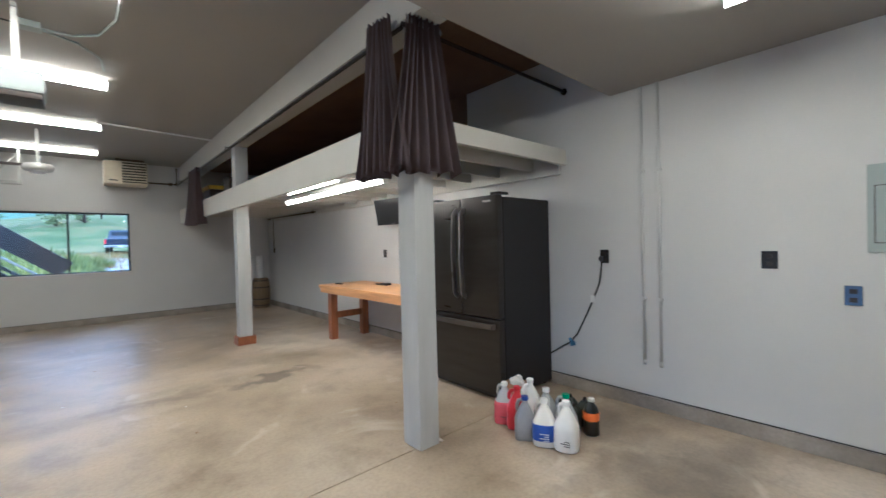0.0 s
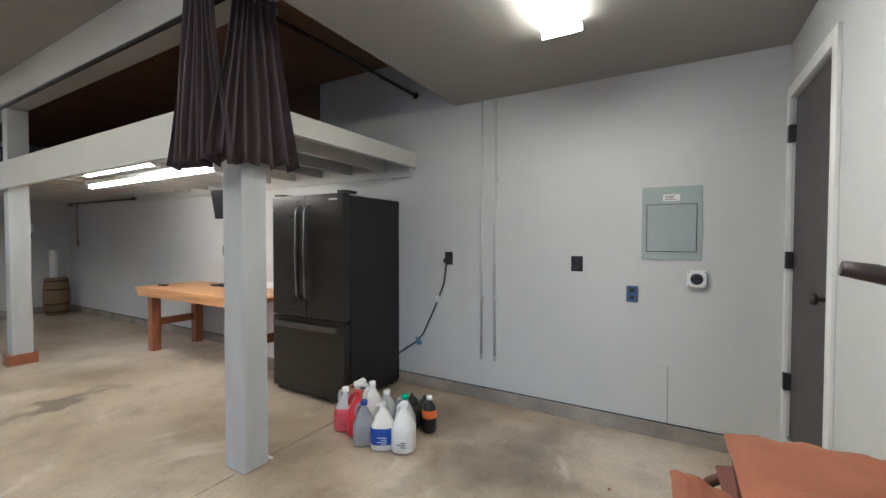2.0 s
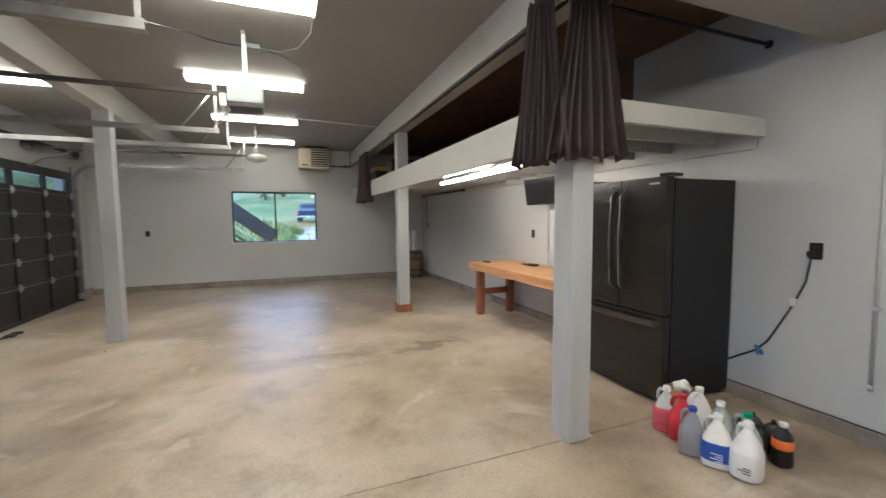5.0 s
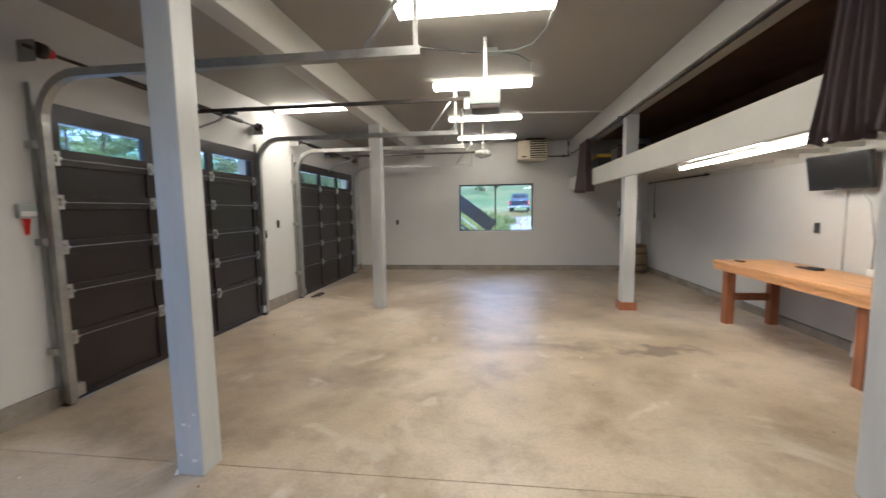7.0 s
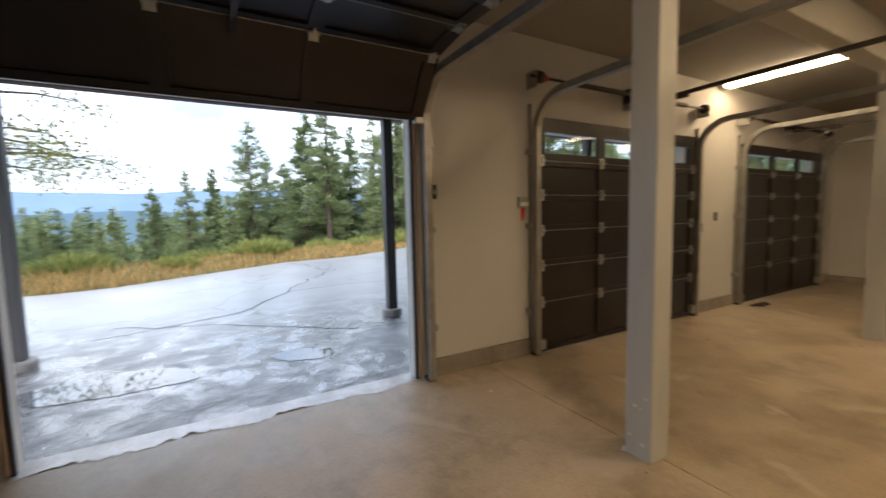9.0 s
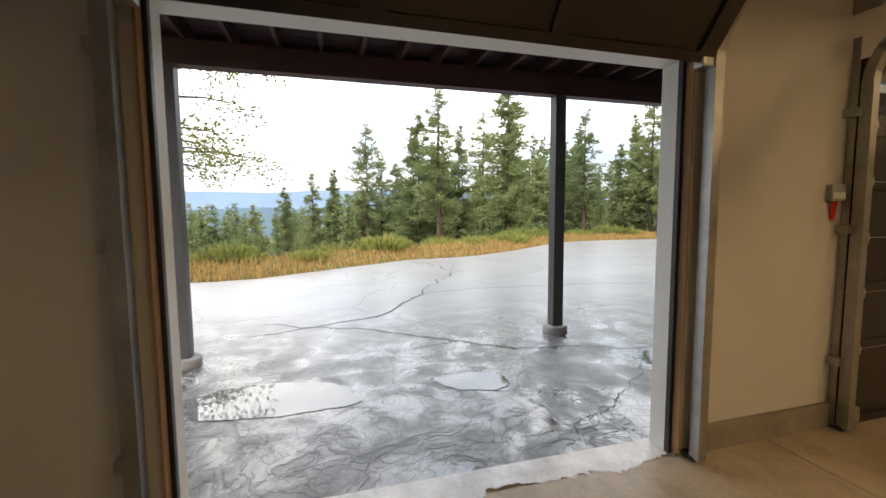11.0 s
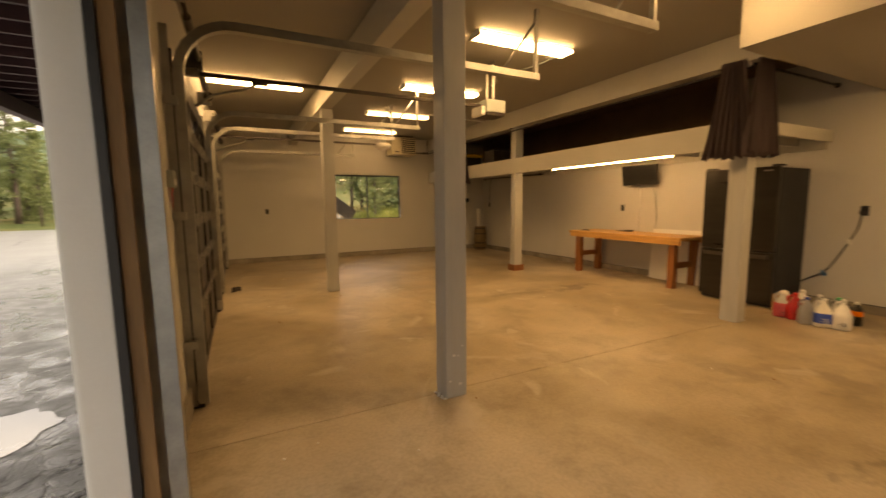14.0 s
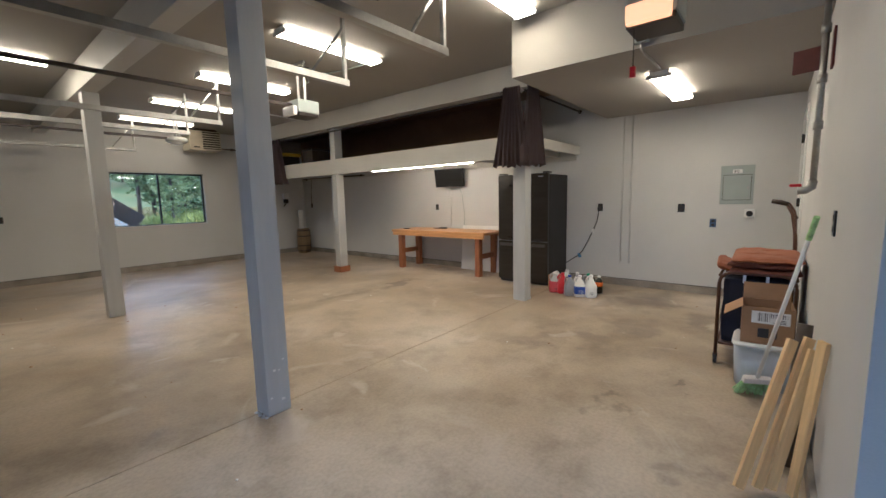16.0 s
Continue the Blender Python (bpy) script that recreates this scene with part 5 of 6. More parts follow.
brm = thing("broom", "white-handled broom with green bristles leaning on the wall", "broom", (0.0, 0.0, 0))
b0, b1 = Vector((0.27, -0.39, 0.13)), Vector((-0.17, -0.59, 1.25))
dv = (b1 - b0).normalized()
part("handle", T([b0, b1 - dv * 0.14], 0.0115, 10), WHT, brm)
LIME = surf("lime_bristle", (0.42, 0.66, 0.30), 0.8, 0.3, 30, 120, 0.6)
part("grip", T([b1 - dv * 0.139, b1], 0.014, 10), LIME, brm, "light green grip")
hm = Matrix.Translation(b0) @ dv.to_track_quat("Z", "Y").to_matrix().to_4x4()
part("head", B(-0.08, 0.08, -0.02, 0.02, -0.03, 0.015, bev=0.01, m=hm), WHT, brm)
bm = bmesh.new()
for i in range(160):
    u = rng.uniform(-1, 1)
    v = rng.uniform(-0.016, 0.016)
    p = hm @ Vector((u * 0.07, v, -0.03))
    q = hm @ Vector((u * 0.115, v * 1.6, -0.125))
    q.z = max(q.z, 0.004)
    tube(bm, [p, q], 0.0035, 4, False)
part("bristles", bm, LIME, brm, "green bristles")


def plank(a, b, w, t, roll, label, m=PINE):
    p = Vector(a)
    d = Vector(b) - p
    mm = Matrix.Translation(p) @ d.to_track_quat("Z", "Y").to_matrix().to_4x4() @ pose(0, 0, 0, 0, 0, roll)
    ob = solo("board", B(-w / 2, w / 2, -t / 2, t / 2, 0, d.length, bev=0.003), m, label, "board", group="leaning boards", at=mm)
    return ob


plank((-0.88, -0.36, 0.02), (-0.56, -0.52, 0.675), 0.046, 0.02, 62, "pale pine board leaning on the back wall")
plank((-0.83, -0.43, 0.02), (-0.52, -0.583, 0.685), 0.046, 0.02, 62, "pale pine board with knots leaning on the wall")
plank((-0.80, -0.475, 0.02), (-0.64, -0.595, 0.665), 0.046, 0.02, 62, "pale pine board half behind another on the wall")
plank((-0.80, -0.55, 0.02), (-0.84, -0.607, 0.765), 0.046, 0.02, 70, "pale pine board standing close to the wall")
tbp = thing("cardboard_tube", "dark cardboard tube leaning behind the boards", "tube", (-0.52, -0.53, 0.0))
part("tube", T([(-0.02, 0, 0.02), (0.12, -0.04, 0.72)], 0.032, 16), surf("tube_card", (0.09, 0.07, 0.055), 0.8, 0.2, 6, 60, 0.3), tbp)
flat = solo("flat_carton", B(-0.25, 0.25, -0.008, 0.008, 0, 0.55, bev=0.003), CARD, "flattened carton leaning on the back wall", "carton", at=pose(-0.30, -0.56, 0.002, 5, 0, 0))

vp = thing("standpipe", "galvanised pipe with a red valve handle on the back wall", "pipe", (0.30, YB + 0.045, 1.40))
part("pipe", T([(0, 0, 0.03), (0, 0, 1.135)], 0.017, 12), STEEL, vp)
part("elbow", T([(0, 0, 0.05), (0, 0.005, 0.01), (0.0, 0.03, -0.01), (0, 0.07, -0.012)], 0.024, 12), STEEL, vp)
for zz in (0.35, 0.62, 0.9):
    part("coupling", T([(0, 0, zz), (0, 0, zz + 0.05)], 0.024, 12), STEEL, vp)
part("valve_handle", B(-0.012, 0.012, 0.05, 0.11, 0.012, 0.03, bev=0.006), REDPL, vp, "red valve handle")
MRN = surf("maroon_flag", (0.10, 0.02, 0.018), 0.6, 0.2, 8, 60, 0.2)
part("bracket_plate", B(-0.06, 0.10, 0.0, 0.012, 0.72, 0.86, bev=0.003), MRN, vp, "maroon plate", at=pose(0.12, 0.04, 0, 0, 0, 70))
part("bracket_plate", B(-0.05, 0.05, -0.044, -0.032, 0.70, 0.92, bev=0.003), MRN, vp, "maroon plate")

# ---- crumbs on the floor ----
def crumb(x, y, r, m, name, label, cat, seed):
    bm = bmesh.new()
    bmesh.ops.create_icosphere(bm, subdivisions=2, radius=r)
    for v in bm.verts:
        v.co *= 1 + 0.5 * noise.noise(v.co * (1.2 / r) + Vector((seed, 0, 0)))
        v.co.z = max(v.co.z * 0.5, -r * 0.3) + r * 0.3
    solo(name, bm, m, label, cat, group=cat + " on the floor", at=pose(x, y, 0.0005))


for i in range(9):
    crumb(1.86 + 0.03 * math.cos(i), 2.13 + 0.02 * i, 0.018 + 0.004 * (i % 3), WHITEP, "caulk_crumb", "crumb of white caulk at the post foot", "caulk", i)
for i in range(6):
    crumb(-1.905 - 0.012 * (i % 2), 2.05 + 0.025 * i, 0.012, WHITEP, "caulk_crumb", "crumb of white caulk at the post foot", "caulk", i + 20)
for i in range(7):
    crumb(-3.24 + 0.035 * (i % 3), 6.66 + 0.05 * i, 0.03 + 0.008 * (i % 3), DARKST, "leaf_litter", "dark clump of wet leaf litter by the garage door", "litter", i + 70)
rc_ = random.Random(12)
for i in range(34):
    crumb(rc_.uniform(-3.0, 3.2), rc_.uniform(-0.2, 7.5), rc_.uniform(0.004, 0.011), BARE if i % 3 else WHITEP, "debris_crumb", "small crumb of leaf or grit on the concrete", "debris", i + 40)

# ---- outside: ground, drive and deck ----
def asphalt_material():
    m, ns, ls, b = nodes_of("wet_asphalt")
    geo = ns.new("ShaderNodeNewGeometry")
    pos = geo.outputs["Position"]

    def nz(scale, detail, dist=0.0):
        n = ns.new("ShaderNodeTexNoise")
        n.inputs["Scale"].default_value, n.inputs["Detail"].default_value, n.inputs["Distortion"].default_value = scale, detail, dist
        ls.new(pos, n.inputs["Vector"])
        return n
    fine, mid, big = nz(60, 4), nz(3.4, 10, 0.4), nz(0.8, 4)
    wob = ns.new("ShaderNodeVectorMath")
    wob.operation = "MULTIPLY_ADD"
    w0 = nz(1.6, 6)
    ls.new(w0.outputs[1], wob.inputs[0])
    wob.inputs[1].default_value = (0.9, 0.9, 0)
    ls.new(pos, wob.inputs[2])

    def cracks(scale, width):
        v = ns.new("ShaderNodeTexVoronoi")
        v.feature = "DISTANCE_TO_EDGE"
        v.inputs["Scale"].default_value = scale
        ls.new(wob.outputs[0], v.inputs["Vector"])
        return ramp(ns, ls, v.outputs["Distance"], ((0.0, (0, 0, 0)), (width, (1, 1, 1))))
    # alligator cracking close to the doors
    sep = ns.new("ShaderNodeSeparateXYZ")
    ls.new(pos, sep.inputs[0])
    near = ns.new("ShaderNodeMapRange")
    near.inputs[1].default_value, near.inputs[2].default_value = -8.5, -5.5
    ls.new(sep.outputs[0], near.inputs[0])
    c1 = cracks(3.4, 0.045)
    c2 = cracks(0.30, 0.005)
    c3 = cracks(9.0, 0.05)
    patch = ramp(ns, ls, big.outputs[0], ((0.38, (0.4, 0.4, 0.4)), (0.55, (1, 1, 1))))
    c1n = mixc(ns, ls, near.outputs[0], (1, 1, 1), mixc(ns, ls, patch, (1, 1, 1), mixc(ns, ls, 0.8, c3, c1, "MULTIPLY")))
    crk = mixc(ns, ls, 1.0, c1n, c2, "MULTIPLY")
    wet = mixc(ns, ls, 0.5, mid.outputs[0], big.outputs[0])
    coln = ramp(ns, ls, mid.outputs[0], ((0.34, (0.032, 0.032, 0.035)), (0.48, (0.115, 0.116, 0.121)), (0.66, (0.25, 0.252, 0.257))))
    # far drive gets a paler base colour in place of reflected sky
    colf = ramp(ns, ls, big.outputs[0], ((0.3, (0.15, 0.151, 0.155)), (0.7, (0.21, 0.211, 0.215))))
    col = mixc(ns, ls, near.outputs[0], colf, coln)
    col = mixc(ns, ls, 1.0, col, ramp(ns, ls, fine.outputs[0], ((0.3, (0.75, 0.75, 0.75)), (0.7, (1.1, 1.1, 1.1)))), "MULTIPLY")
    dark = mixc(ns, ls, crk, (0.006, 0.006, 0.006), col)
    ls.new(dark, b.inputs["Base Color"])
    wetness = ramp(ns, ls, wet, ((0.43, (0.42, 0.42, 0.42)), (0.50, (0.30, 0.30, 0.30)), (0.56, (0.16, 0.16, 0.16))))
    ls.new(mixc(ns, ls, near.outputs[0], (0.36, 0.36, 0.36), wetness), b.inputs["Roughness"])
    b.inputs["Specular IOR Level"].default_value = 0.9
    film = mixc(ns, ls, near.outputs[0], (0.3, 0.3, 0.3), ramp(ns, ls, wet, ((0.42, (0.25, 0.25, 0.25)), (0.56, (0.6, 0.6, 0.6)))))
    ls.new(film, b.inputs["Coat Weight"])
    b.inputs["Coat IOR"].default_value = 1.4
    b.inputs["Coat Roughness"].default_value = 0.12
    dry = ramp(ns, ls, wet, ((0.47, (1, 1, 1)), (0.56, (0.12, 0.12, 0.12))))
    grit = mixc(ns, ls, 0.45, nz(24.0, 6, 0.2).outputs[0], fine.outputs[0])
    hgt = mixc(ns, ls, 1.0, grit, crk, "MULTIPLY")
    hgt = mixc(ns, ls, mixc(ns, ls, near.outputs[0], (0.3, 0.3, 0.3), dry), (0.4, 0.4, 0.4), hgt)
    bump_in(ns, ls, b, hgt, 0.55, 0.015)
    ls.new(b.inputs["Normal"].links[0].from_socket, b.inputs["Coat Normal"])
    return m


ASPH = asphalt_material()
WATER, wns, wls, wb_ = nodes_of("puddle_water")
wb_.inputs["Base Color"].default_value = (0.10, 0.105, 0.11, 1)
wb_.inputs["Roughness"].default_value = 0.03
wb_.inputs["IOR"].default_value = 1.9
wb_.inputs["Specular IOR Level"].default_value = 0.8
bump_in(wns, wls, wb_, noise_of(wns, wls, 12, 2), 0.02, 0.01)


def land_material():
    m, ns, ls, b = nodes_of("dry_meadow_soil")
    n1, n2 = noise_of(ns, ls, 0.25, 6), noise_of(ns, ls, 5, 6)
    c = ramp(ns, ls, n1, ((0.35, (0.055, 0.075, 0.024)), (0.5, (0.085, 0.095, 0.034)), (0.68, (0.15, 0.12, 0.05))))
    c = mixc(ns, ls, 1.0, c, ramp(ns, ls, n2, ((0.3, (0.6, 0.6, 0.6)), (0.7, (1.15, 1.15, 1.15)))), "MULTIPLY")
    ls.new(c, b.inputs["Base Color"])
    b.inputs["Roughness"].default_value = 0.95
    b.inputs["Specular IOR Level"].default_value = 0.08
    bump_in(ns, ls, b, n2, 0.6, 0.1)
    return m


LAND = land_material()


def smooth(a, b, v):
    t = min(1.0, max(0.0, (v - a) / (b - a)))
    return t * t * (3 - 2 * t)


def edge_x(y):
    """Where the drive ends towards the valley."""
    return -12.0 - 3.3 * smooth(-3, 3, y) - 6.5 * smooth(3, 14, y) + 4.5 * smooth(20, 34, y)


def land(x, y):
    out = edge_x(y) - x
    z = -0.16
    if out > 0:
        z += 0.22 * smooth(0, 2.2, out) - 0.16 * max(0.0, out - 3) ** 0.95 * (1 - 0.75 * smooth(14, 40, y))
        z = max(z, -34 - 0.004 * out)
    n = max(0.0, y - 12.0)
    z += 0.045 * min(n, 60) * smooth(-14, -2, x)
    z += 0.09 * max(0.0, min(y - 42, 160)) * smooth(42, 70, y)
    z += 0.05 * max(0.0, x - 12)
    if -30 < x < 40:
        z += 0.05 * noise.noise(Vector((x * 0.3, y * 0.3, 0))) * smooth(0.5, 3, max(out, n - 1))
    inside = XL - 1.0 < x < XR + 1.2 and YB2 - 1.2 < y < YF + 1.0
    return min(z, -0.32) if inside else z


bm = bmesh.new()
rad = [0.0, 2, 4, 6, 8, 9.5, 11, 12.5, 14, 15.5, 17, 19, 21, 23, 25, 28, 31, 35, 40, 46, 54, 64, 78, 95, 120, 160, 220, 320, 480, 800, 1500, 3000]
NA = 144
rings = []
for r in rad:
    if r == 0:
        rings.append([bm.verts.new((-1, 3, -0.4))])
    else:
        rings.append([bm.verts.new((-1 + r * math.cos(k * 2 * math.pi / NA), 3 + r * math.sin(k * 2 * math.pi / NA), land(-1 + r * math.cos(k * 2 * math.pi / NA), 3 + r * math.sin(k * 2 * math.pi / NA)))) for k in range(NA)])
for k in range(NA):
    bm.faces.new((rings[0][0], rings[1][k], rings[1][(k + 1) % NA]))
for r0, r1 in zip(rings[1:], rings[2:]):
    for k in range(NA):
        f = bm.faces.new((r0[k], r1[k], r1[(k + 1) % NA], r0[(k + 1) % NA]))
        f.smooth = True
solo("ground", bm, LAND, "dry grassy ground falling to a wooded valley", "ground", "structure")

# the drive, a sheet from the door wall to the curving edge
bm = bmesh.new()
rows_y = [-7 + 1.0 * i for i in range(42)]
cols = 22
grid = []
for y in rows_y:
    x0 = edge_x(y) + 0.25 * noise.noise(Vector((0, y * 0.6, 3)))
    x1 = XL - TH - 0.03 if y < 11.2 else 6.5 - 0.1 * (y - 11)
    row = []
    for i in range(cols + 1):
        x = x1 + (x0 - x1) * (i / cols)
        row.append(bm.verts.new((x, y, -0.10 + 0.045 * max(0, y - 12) * smooth(-14, -2, x))))
    grid.append(row)
for a, b in zip(grid, grid[1:]):
    for i in range(cols):
        bm.faces.new((a[i], b[i], b[i + 1], a[i + 1]))
ret = bmesh.ops.extrude_face_region(bm, geom=bm.faces[:])
bmesh.ops.translate(bm, vec=(0, 0, -0.12), verts=[v for v in ret["geom"] if isinstance(v, bmesh.types.BMVert)])
solo("road", bm, ASPH, "wet cracked grey asphalt drive", "drive", "structure")


def blob(cx, cy, ax, ay, rz, seed, z=-0.0955):
    bm = bmesh.new()
    vs = []
    for k in range(64):
        a = k * 2 * math.pi / 64
        r = 1 + 0.28 * noise.noise(Vector((math.cos(a) * 1.3, math.sin(a) * 1.3, seed))) + 0.12 * noise.noise(Vector((math.cos(a) * 4, math.sin(a) * 4, seed + 9)))
        vs.append(bm.verts.new((ax * r * math.cos(a), ay * r * math.sin(a), 0)))
    mid = bm.verts.new((0, 0, 0))
    for k in range(64):
        bm.faces.new((mid, vs[k], vs[(k + 1) % 64]))
    return bm, pose(cx, cy, z, 0, 0, rz)


for i, (cx, cy, ax, ay, rz) in enumerate(((-4.98, 0.84, 0.34, 0.18, 70), (-4.75, 3.05, 0.55, 0.34, 30), (-5.12, -0.86, 0.75, 0.30, 80), (-6.0, -1.9, 0.3, 0.14, 20))):
    bmx, mm = blob(cx, cy, ax, ay, rz, i * 3.1)
    solo("puddle", bmx, WATER, "still puddle of rainwater on the asphalt", "puddle", "structure", at=mm)

# long open cracks and a newer patch edge
CRK = surf("crack_fill", (0.008, 0.008, 0.008), 0.7, 0.2, 20, 80, 0.2)


def crack(a, b, n, amp, seed, w=0.012):
    bm = bmesh.new()
    a, b = Vector(a), Vector(b)
    d = (b - a).normalized()
    s = Vector((-d.y, d.x, 0))
    pa, pb = [], []
    for i in range(n + 1):
        t = i / n
        c = a.lerp(b, t) + s * amp * (noise.noise(Vector((t * 4, seed, 0))) + 0.3 * noise.noise(Vector((t * 17, seed, 2))))
        ww = w * (0.6 + 0.8 * abs(noise.noise(Vector((t * 23, seed, 7)))))
        pa.append(bm.verts.new(c + s * ww))
        pb.append(bm.verts.new(c - s * ww))
    for i in range(n):
        bm.faces.new((pa[i], pa[i + 1], pb[i + 1], pb[i]))
    return bm


CRACKS = [((-7.6, -1.3), (-6.91, 0.1), 0.1, 0.014), ((-6.91, 0.1), (-6.21, 0.96), 0.05, 0.015), ((-6.21, 0.96), (-5.68, 1.59), 0.04, 0.017), ((-5.68, 1.59), (-5.58, 2.34), 0.05, 0.013), ((-5.58, 2.34), (-5.0, 4.2), 0.2, 0.010),
          ((-6.06, 0.48), (-6.08, 1.21), 0.06, 0.009), ((-9.14, 1.28), (-9.32, 2.35), 0.06, 0.018), ((-9.32, 2.35), (-9.18, 4.5), 0.1, 0.016), ((-9.18, 4.5), (-8.74, 6.6), 0.15, 0.013), ((-8.74, 6.6), (-9.72, 8.51), 0.2, 0.012), ((-8.74, 6.6), (-6.5, 9.0), 0.4, 0.010),
          ((-7.57, 0.23), (-7.9, 0.51), 0.04, 0.02), ((-7.9, 0.51), (-9.14, 1.28), 0.08, 0.02), ((-9.14, 1.28), (-9.63, 1.41), 0.05, 0.02), ((-9.63, 1.41), (-12.0, 2.89), 0.3, 0.022), ((-12.0, 2.89), (-14.6, 2.2), 0.3, 0.022), ((-7.0, -1.4), (-7.57, 0.23), 0.1, 0.016),
          ((-15.0, 7.3), (-13.65, 8.05), 0.2, 0.02), ((-13.65, 8.05), (-13.2, 10.5), 0.3, 0.016), ((-4.0, 1.2), (-4.9, 2.6), 0.15, 0.005), ((-3.9, -1.4), (-4.4, 1.2), 0.12, 0.004)]
for i, (a, b, amp, w) in enumerate(CRACKS):
    solo("crack", crack((*a, -0.0945), (*b, -0.0945), 60, amp, i * 1.7, w * 0.8), CRK, "open crack in the asphalt", "crack", "structure")

# deck over the drive
dk = thing("deck_overhead", "dark maroon timber deck above the drive", "deck", (-6.14, 2.2, 2.80), 0, "", "structure")
part("beam", B(-0.07, 0.07, -6.4, 9.9, 0.0, 0.235, bev=0.006), MAROON, dk)
part("fascia", B(-0.34, -0.30, -6.5, 10.0, 0.12, 0.42, bev=0.005), MAROON, dk)
bmj = bmesh.new()
box(bmj, -0.298, XL - TH + 6.14 - 0.04, -0.02, 0.02, 0.237, 0.42)
jm = mesh_of("joist", bmj, MAROON)
for k in range(40):
    o = new("joist", jm)
    o.parent = dk
    o.matrix_local = pose(0, -6.3 + 0.41 * k, 0)
bmj = bmesh.new()
box(bmj, -0.068, 0.068, -6.5, 10.0, 0.422, 0.45)
jm = mesh_of("deck_board", bmj, MAROON)
for k in range(19):
    o = new("deck_board", jm)
    o.parent = dk
    o.matrix_local = pose(-0.30 + 0.142 * k, 0, 0)
part("ledger", B(XL - TH + 6.14 - 0.038, XL - TH + 6.14 - 0.002, -3.9, 7.9, 0.18, 0.42), MAROON, dk)
for yy in (-1.80, 2.33, 6.58, 10.9):
    op = thing("deck_post", "dark painted square deck post on a round concrete footing", "post", (-6.14, yy, -0.10), 0, "deck posts")
    part("shaft", B(-0.068, 0.068, -0.068, 0.068, 0.10, 2.897, bev=0.006), DECKP, op)
    part("footing", L([(0.15, -0.08), (0.15, 0.08), (0.135, 0.10)], 24), FOOT, op, "round concrete footing")

# stair outside the window
st = thing("outdoor_stair", "dark timber deck stair with sloped rails outside the window", "stair", (-0.25, 11.4, -0.12))
for zz, hh in ((0.86, 0.36), (0.66, 0.04), (0.45, 0.06), (0.02, 0.30)):
    bm = bmesh.new()
    sl = math.atan(0.77)
    box(bm, -3.3, 0.0, -0.03, 0.03, 0, hh, bev=0.004, m=Matrix.Translation((0, 0, zz + 0.1)) @ Euler((0, sl, 0)).to_matrix().to_4x4())
    part("rail" if zz > 0.4 else "stringer", bm, BLACKP if zz != 0.66 else STEEL, st)
part("newel", B(-0.05, 0.05, -0.05, 0.05, 0.0, 1.28, bev=0.005), BLACKP, st)
part("newel", B(-2.6, -2.5, -0.05, 0.05, 0.0, 3.3, bev=0.005), BLACKP, st)
for k in range(9):
    part("tread", B(-0.28, 0.0, 0.035, 1.0, 0, 0.04, bev=0.004), MAROON, st, at=pose(-0.05 - 0.25 * k, 0, 0.12 + 0.19 * k))
    part("riser_support", B(-0.27, -0.23, 0.035, 1.0, 0.0, 0.12 + 0.19 * k, bev=0.0), MAROON, st, at=pose(-0.05 - 0.25 * k, 0, 0.0))


# ---- pickup ----
def pickup(x, y, z, rz):
    t = thing("pickup_truck", "dark navy pickup truck parked up the drive", "truck", (x, y, z), rz)
    PB = surf("truck_paint", (0.014, 0.018, 0.032), 0.25, 0.1, 3, 60, 0.03)
    TYR = surf("tyre_rubber", (0.015, 0.015, 0.015), 0.8, 0.2, 9, 60, 0.2)
    bm = bmesh.new()
    box(bm, -0.95, 0.95, -0.6, 4.9, 0.55, 1.12, bev=0.08)
    box(bm, -0.93, 0.93, 3.4, 4.85, 1.05, 1.25, bev=0.07)
    part("body", bm, PB, t)
    bm = bmesh.new()
    vs = []
    for xx, yy, zz in ((0.92, 1.3, 1.1), (0.92, 3.7, 1.1), (0.74, 3.1, 1.85), (0.74, 1.6, 1.85)):
        vs.append((xx, yy, zz))
    a = [bm.verts.new(v) for v in vs]
    b = [bm.verts.new((-v[0], v[1], v[2])) for v in vs]
    bm.faces.new(a)
    bm.faces.new(b[::-1])
    for i in range(4):
        bm.faces.new((a[i], b[i], b[(i + 1) % 4], a[(i + 1) % 4]))
    bmesh.ops.bevel(bm, geom=bm.edges[:], offset=0.05, segments=2, affect="EDGES")
    part("cab", bm, PB, t)
    TG = surf("truck_glass", (0.02, 0.025, 0.03), 0.08, 0.05, 2, 40, 0)
    part("rear_window", B(-0.62, 0.62, 1.42, 1.46, 1.28, 1.72, bev=0.01), TG, t, at=pose(0, 0.0, 0, 0))
    part("tailgate", B(-0.80, 0.80, -0.63, -0.602, 0.62, 1.10, bev=0.012), PB, t)
    part("bumper", B(-0.93, 0.93, -0.80, -0.61, 0.45, 0.62, bev=0.03), CHROME, t, "chrome rear bumper")
    part("licence_plate", B(-0.15, 0.15, -0.815, -0.803, 0.47, 0.60), WHITEPL, t)
    for s in (-1, 1):
        part("tail_light", B(s * 0.82, s * 0.955, -0.635, -0.58, 0.72, 1.06, bev=0.01), REDPL, t)
        for yy in (0.35, 3.95):
            w = part("wheel", L([(0.2, -0.12), (0.36, -0.11), (0.38, 0), (0.36, 0.11), (0.2, 0.12)], 24), TYR, t, at=pose(s * 0.84, yy, 0.38, 0, 90))
            part("rim", L([(0.1, -0.125), (0.19, -0.122), (0.19, 0.122), (0.1, 0.125)], 16), CHROME, w)
    return t


pickup(2.35, 40.2, land(2.35, 40.5) + 0.06, -6)

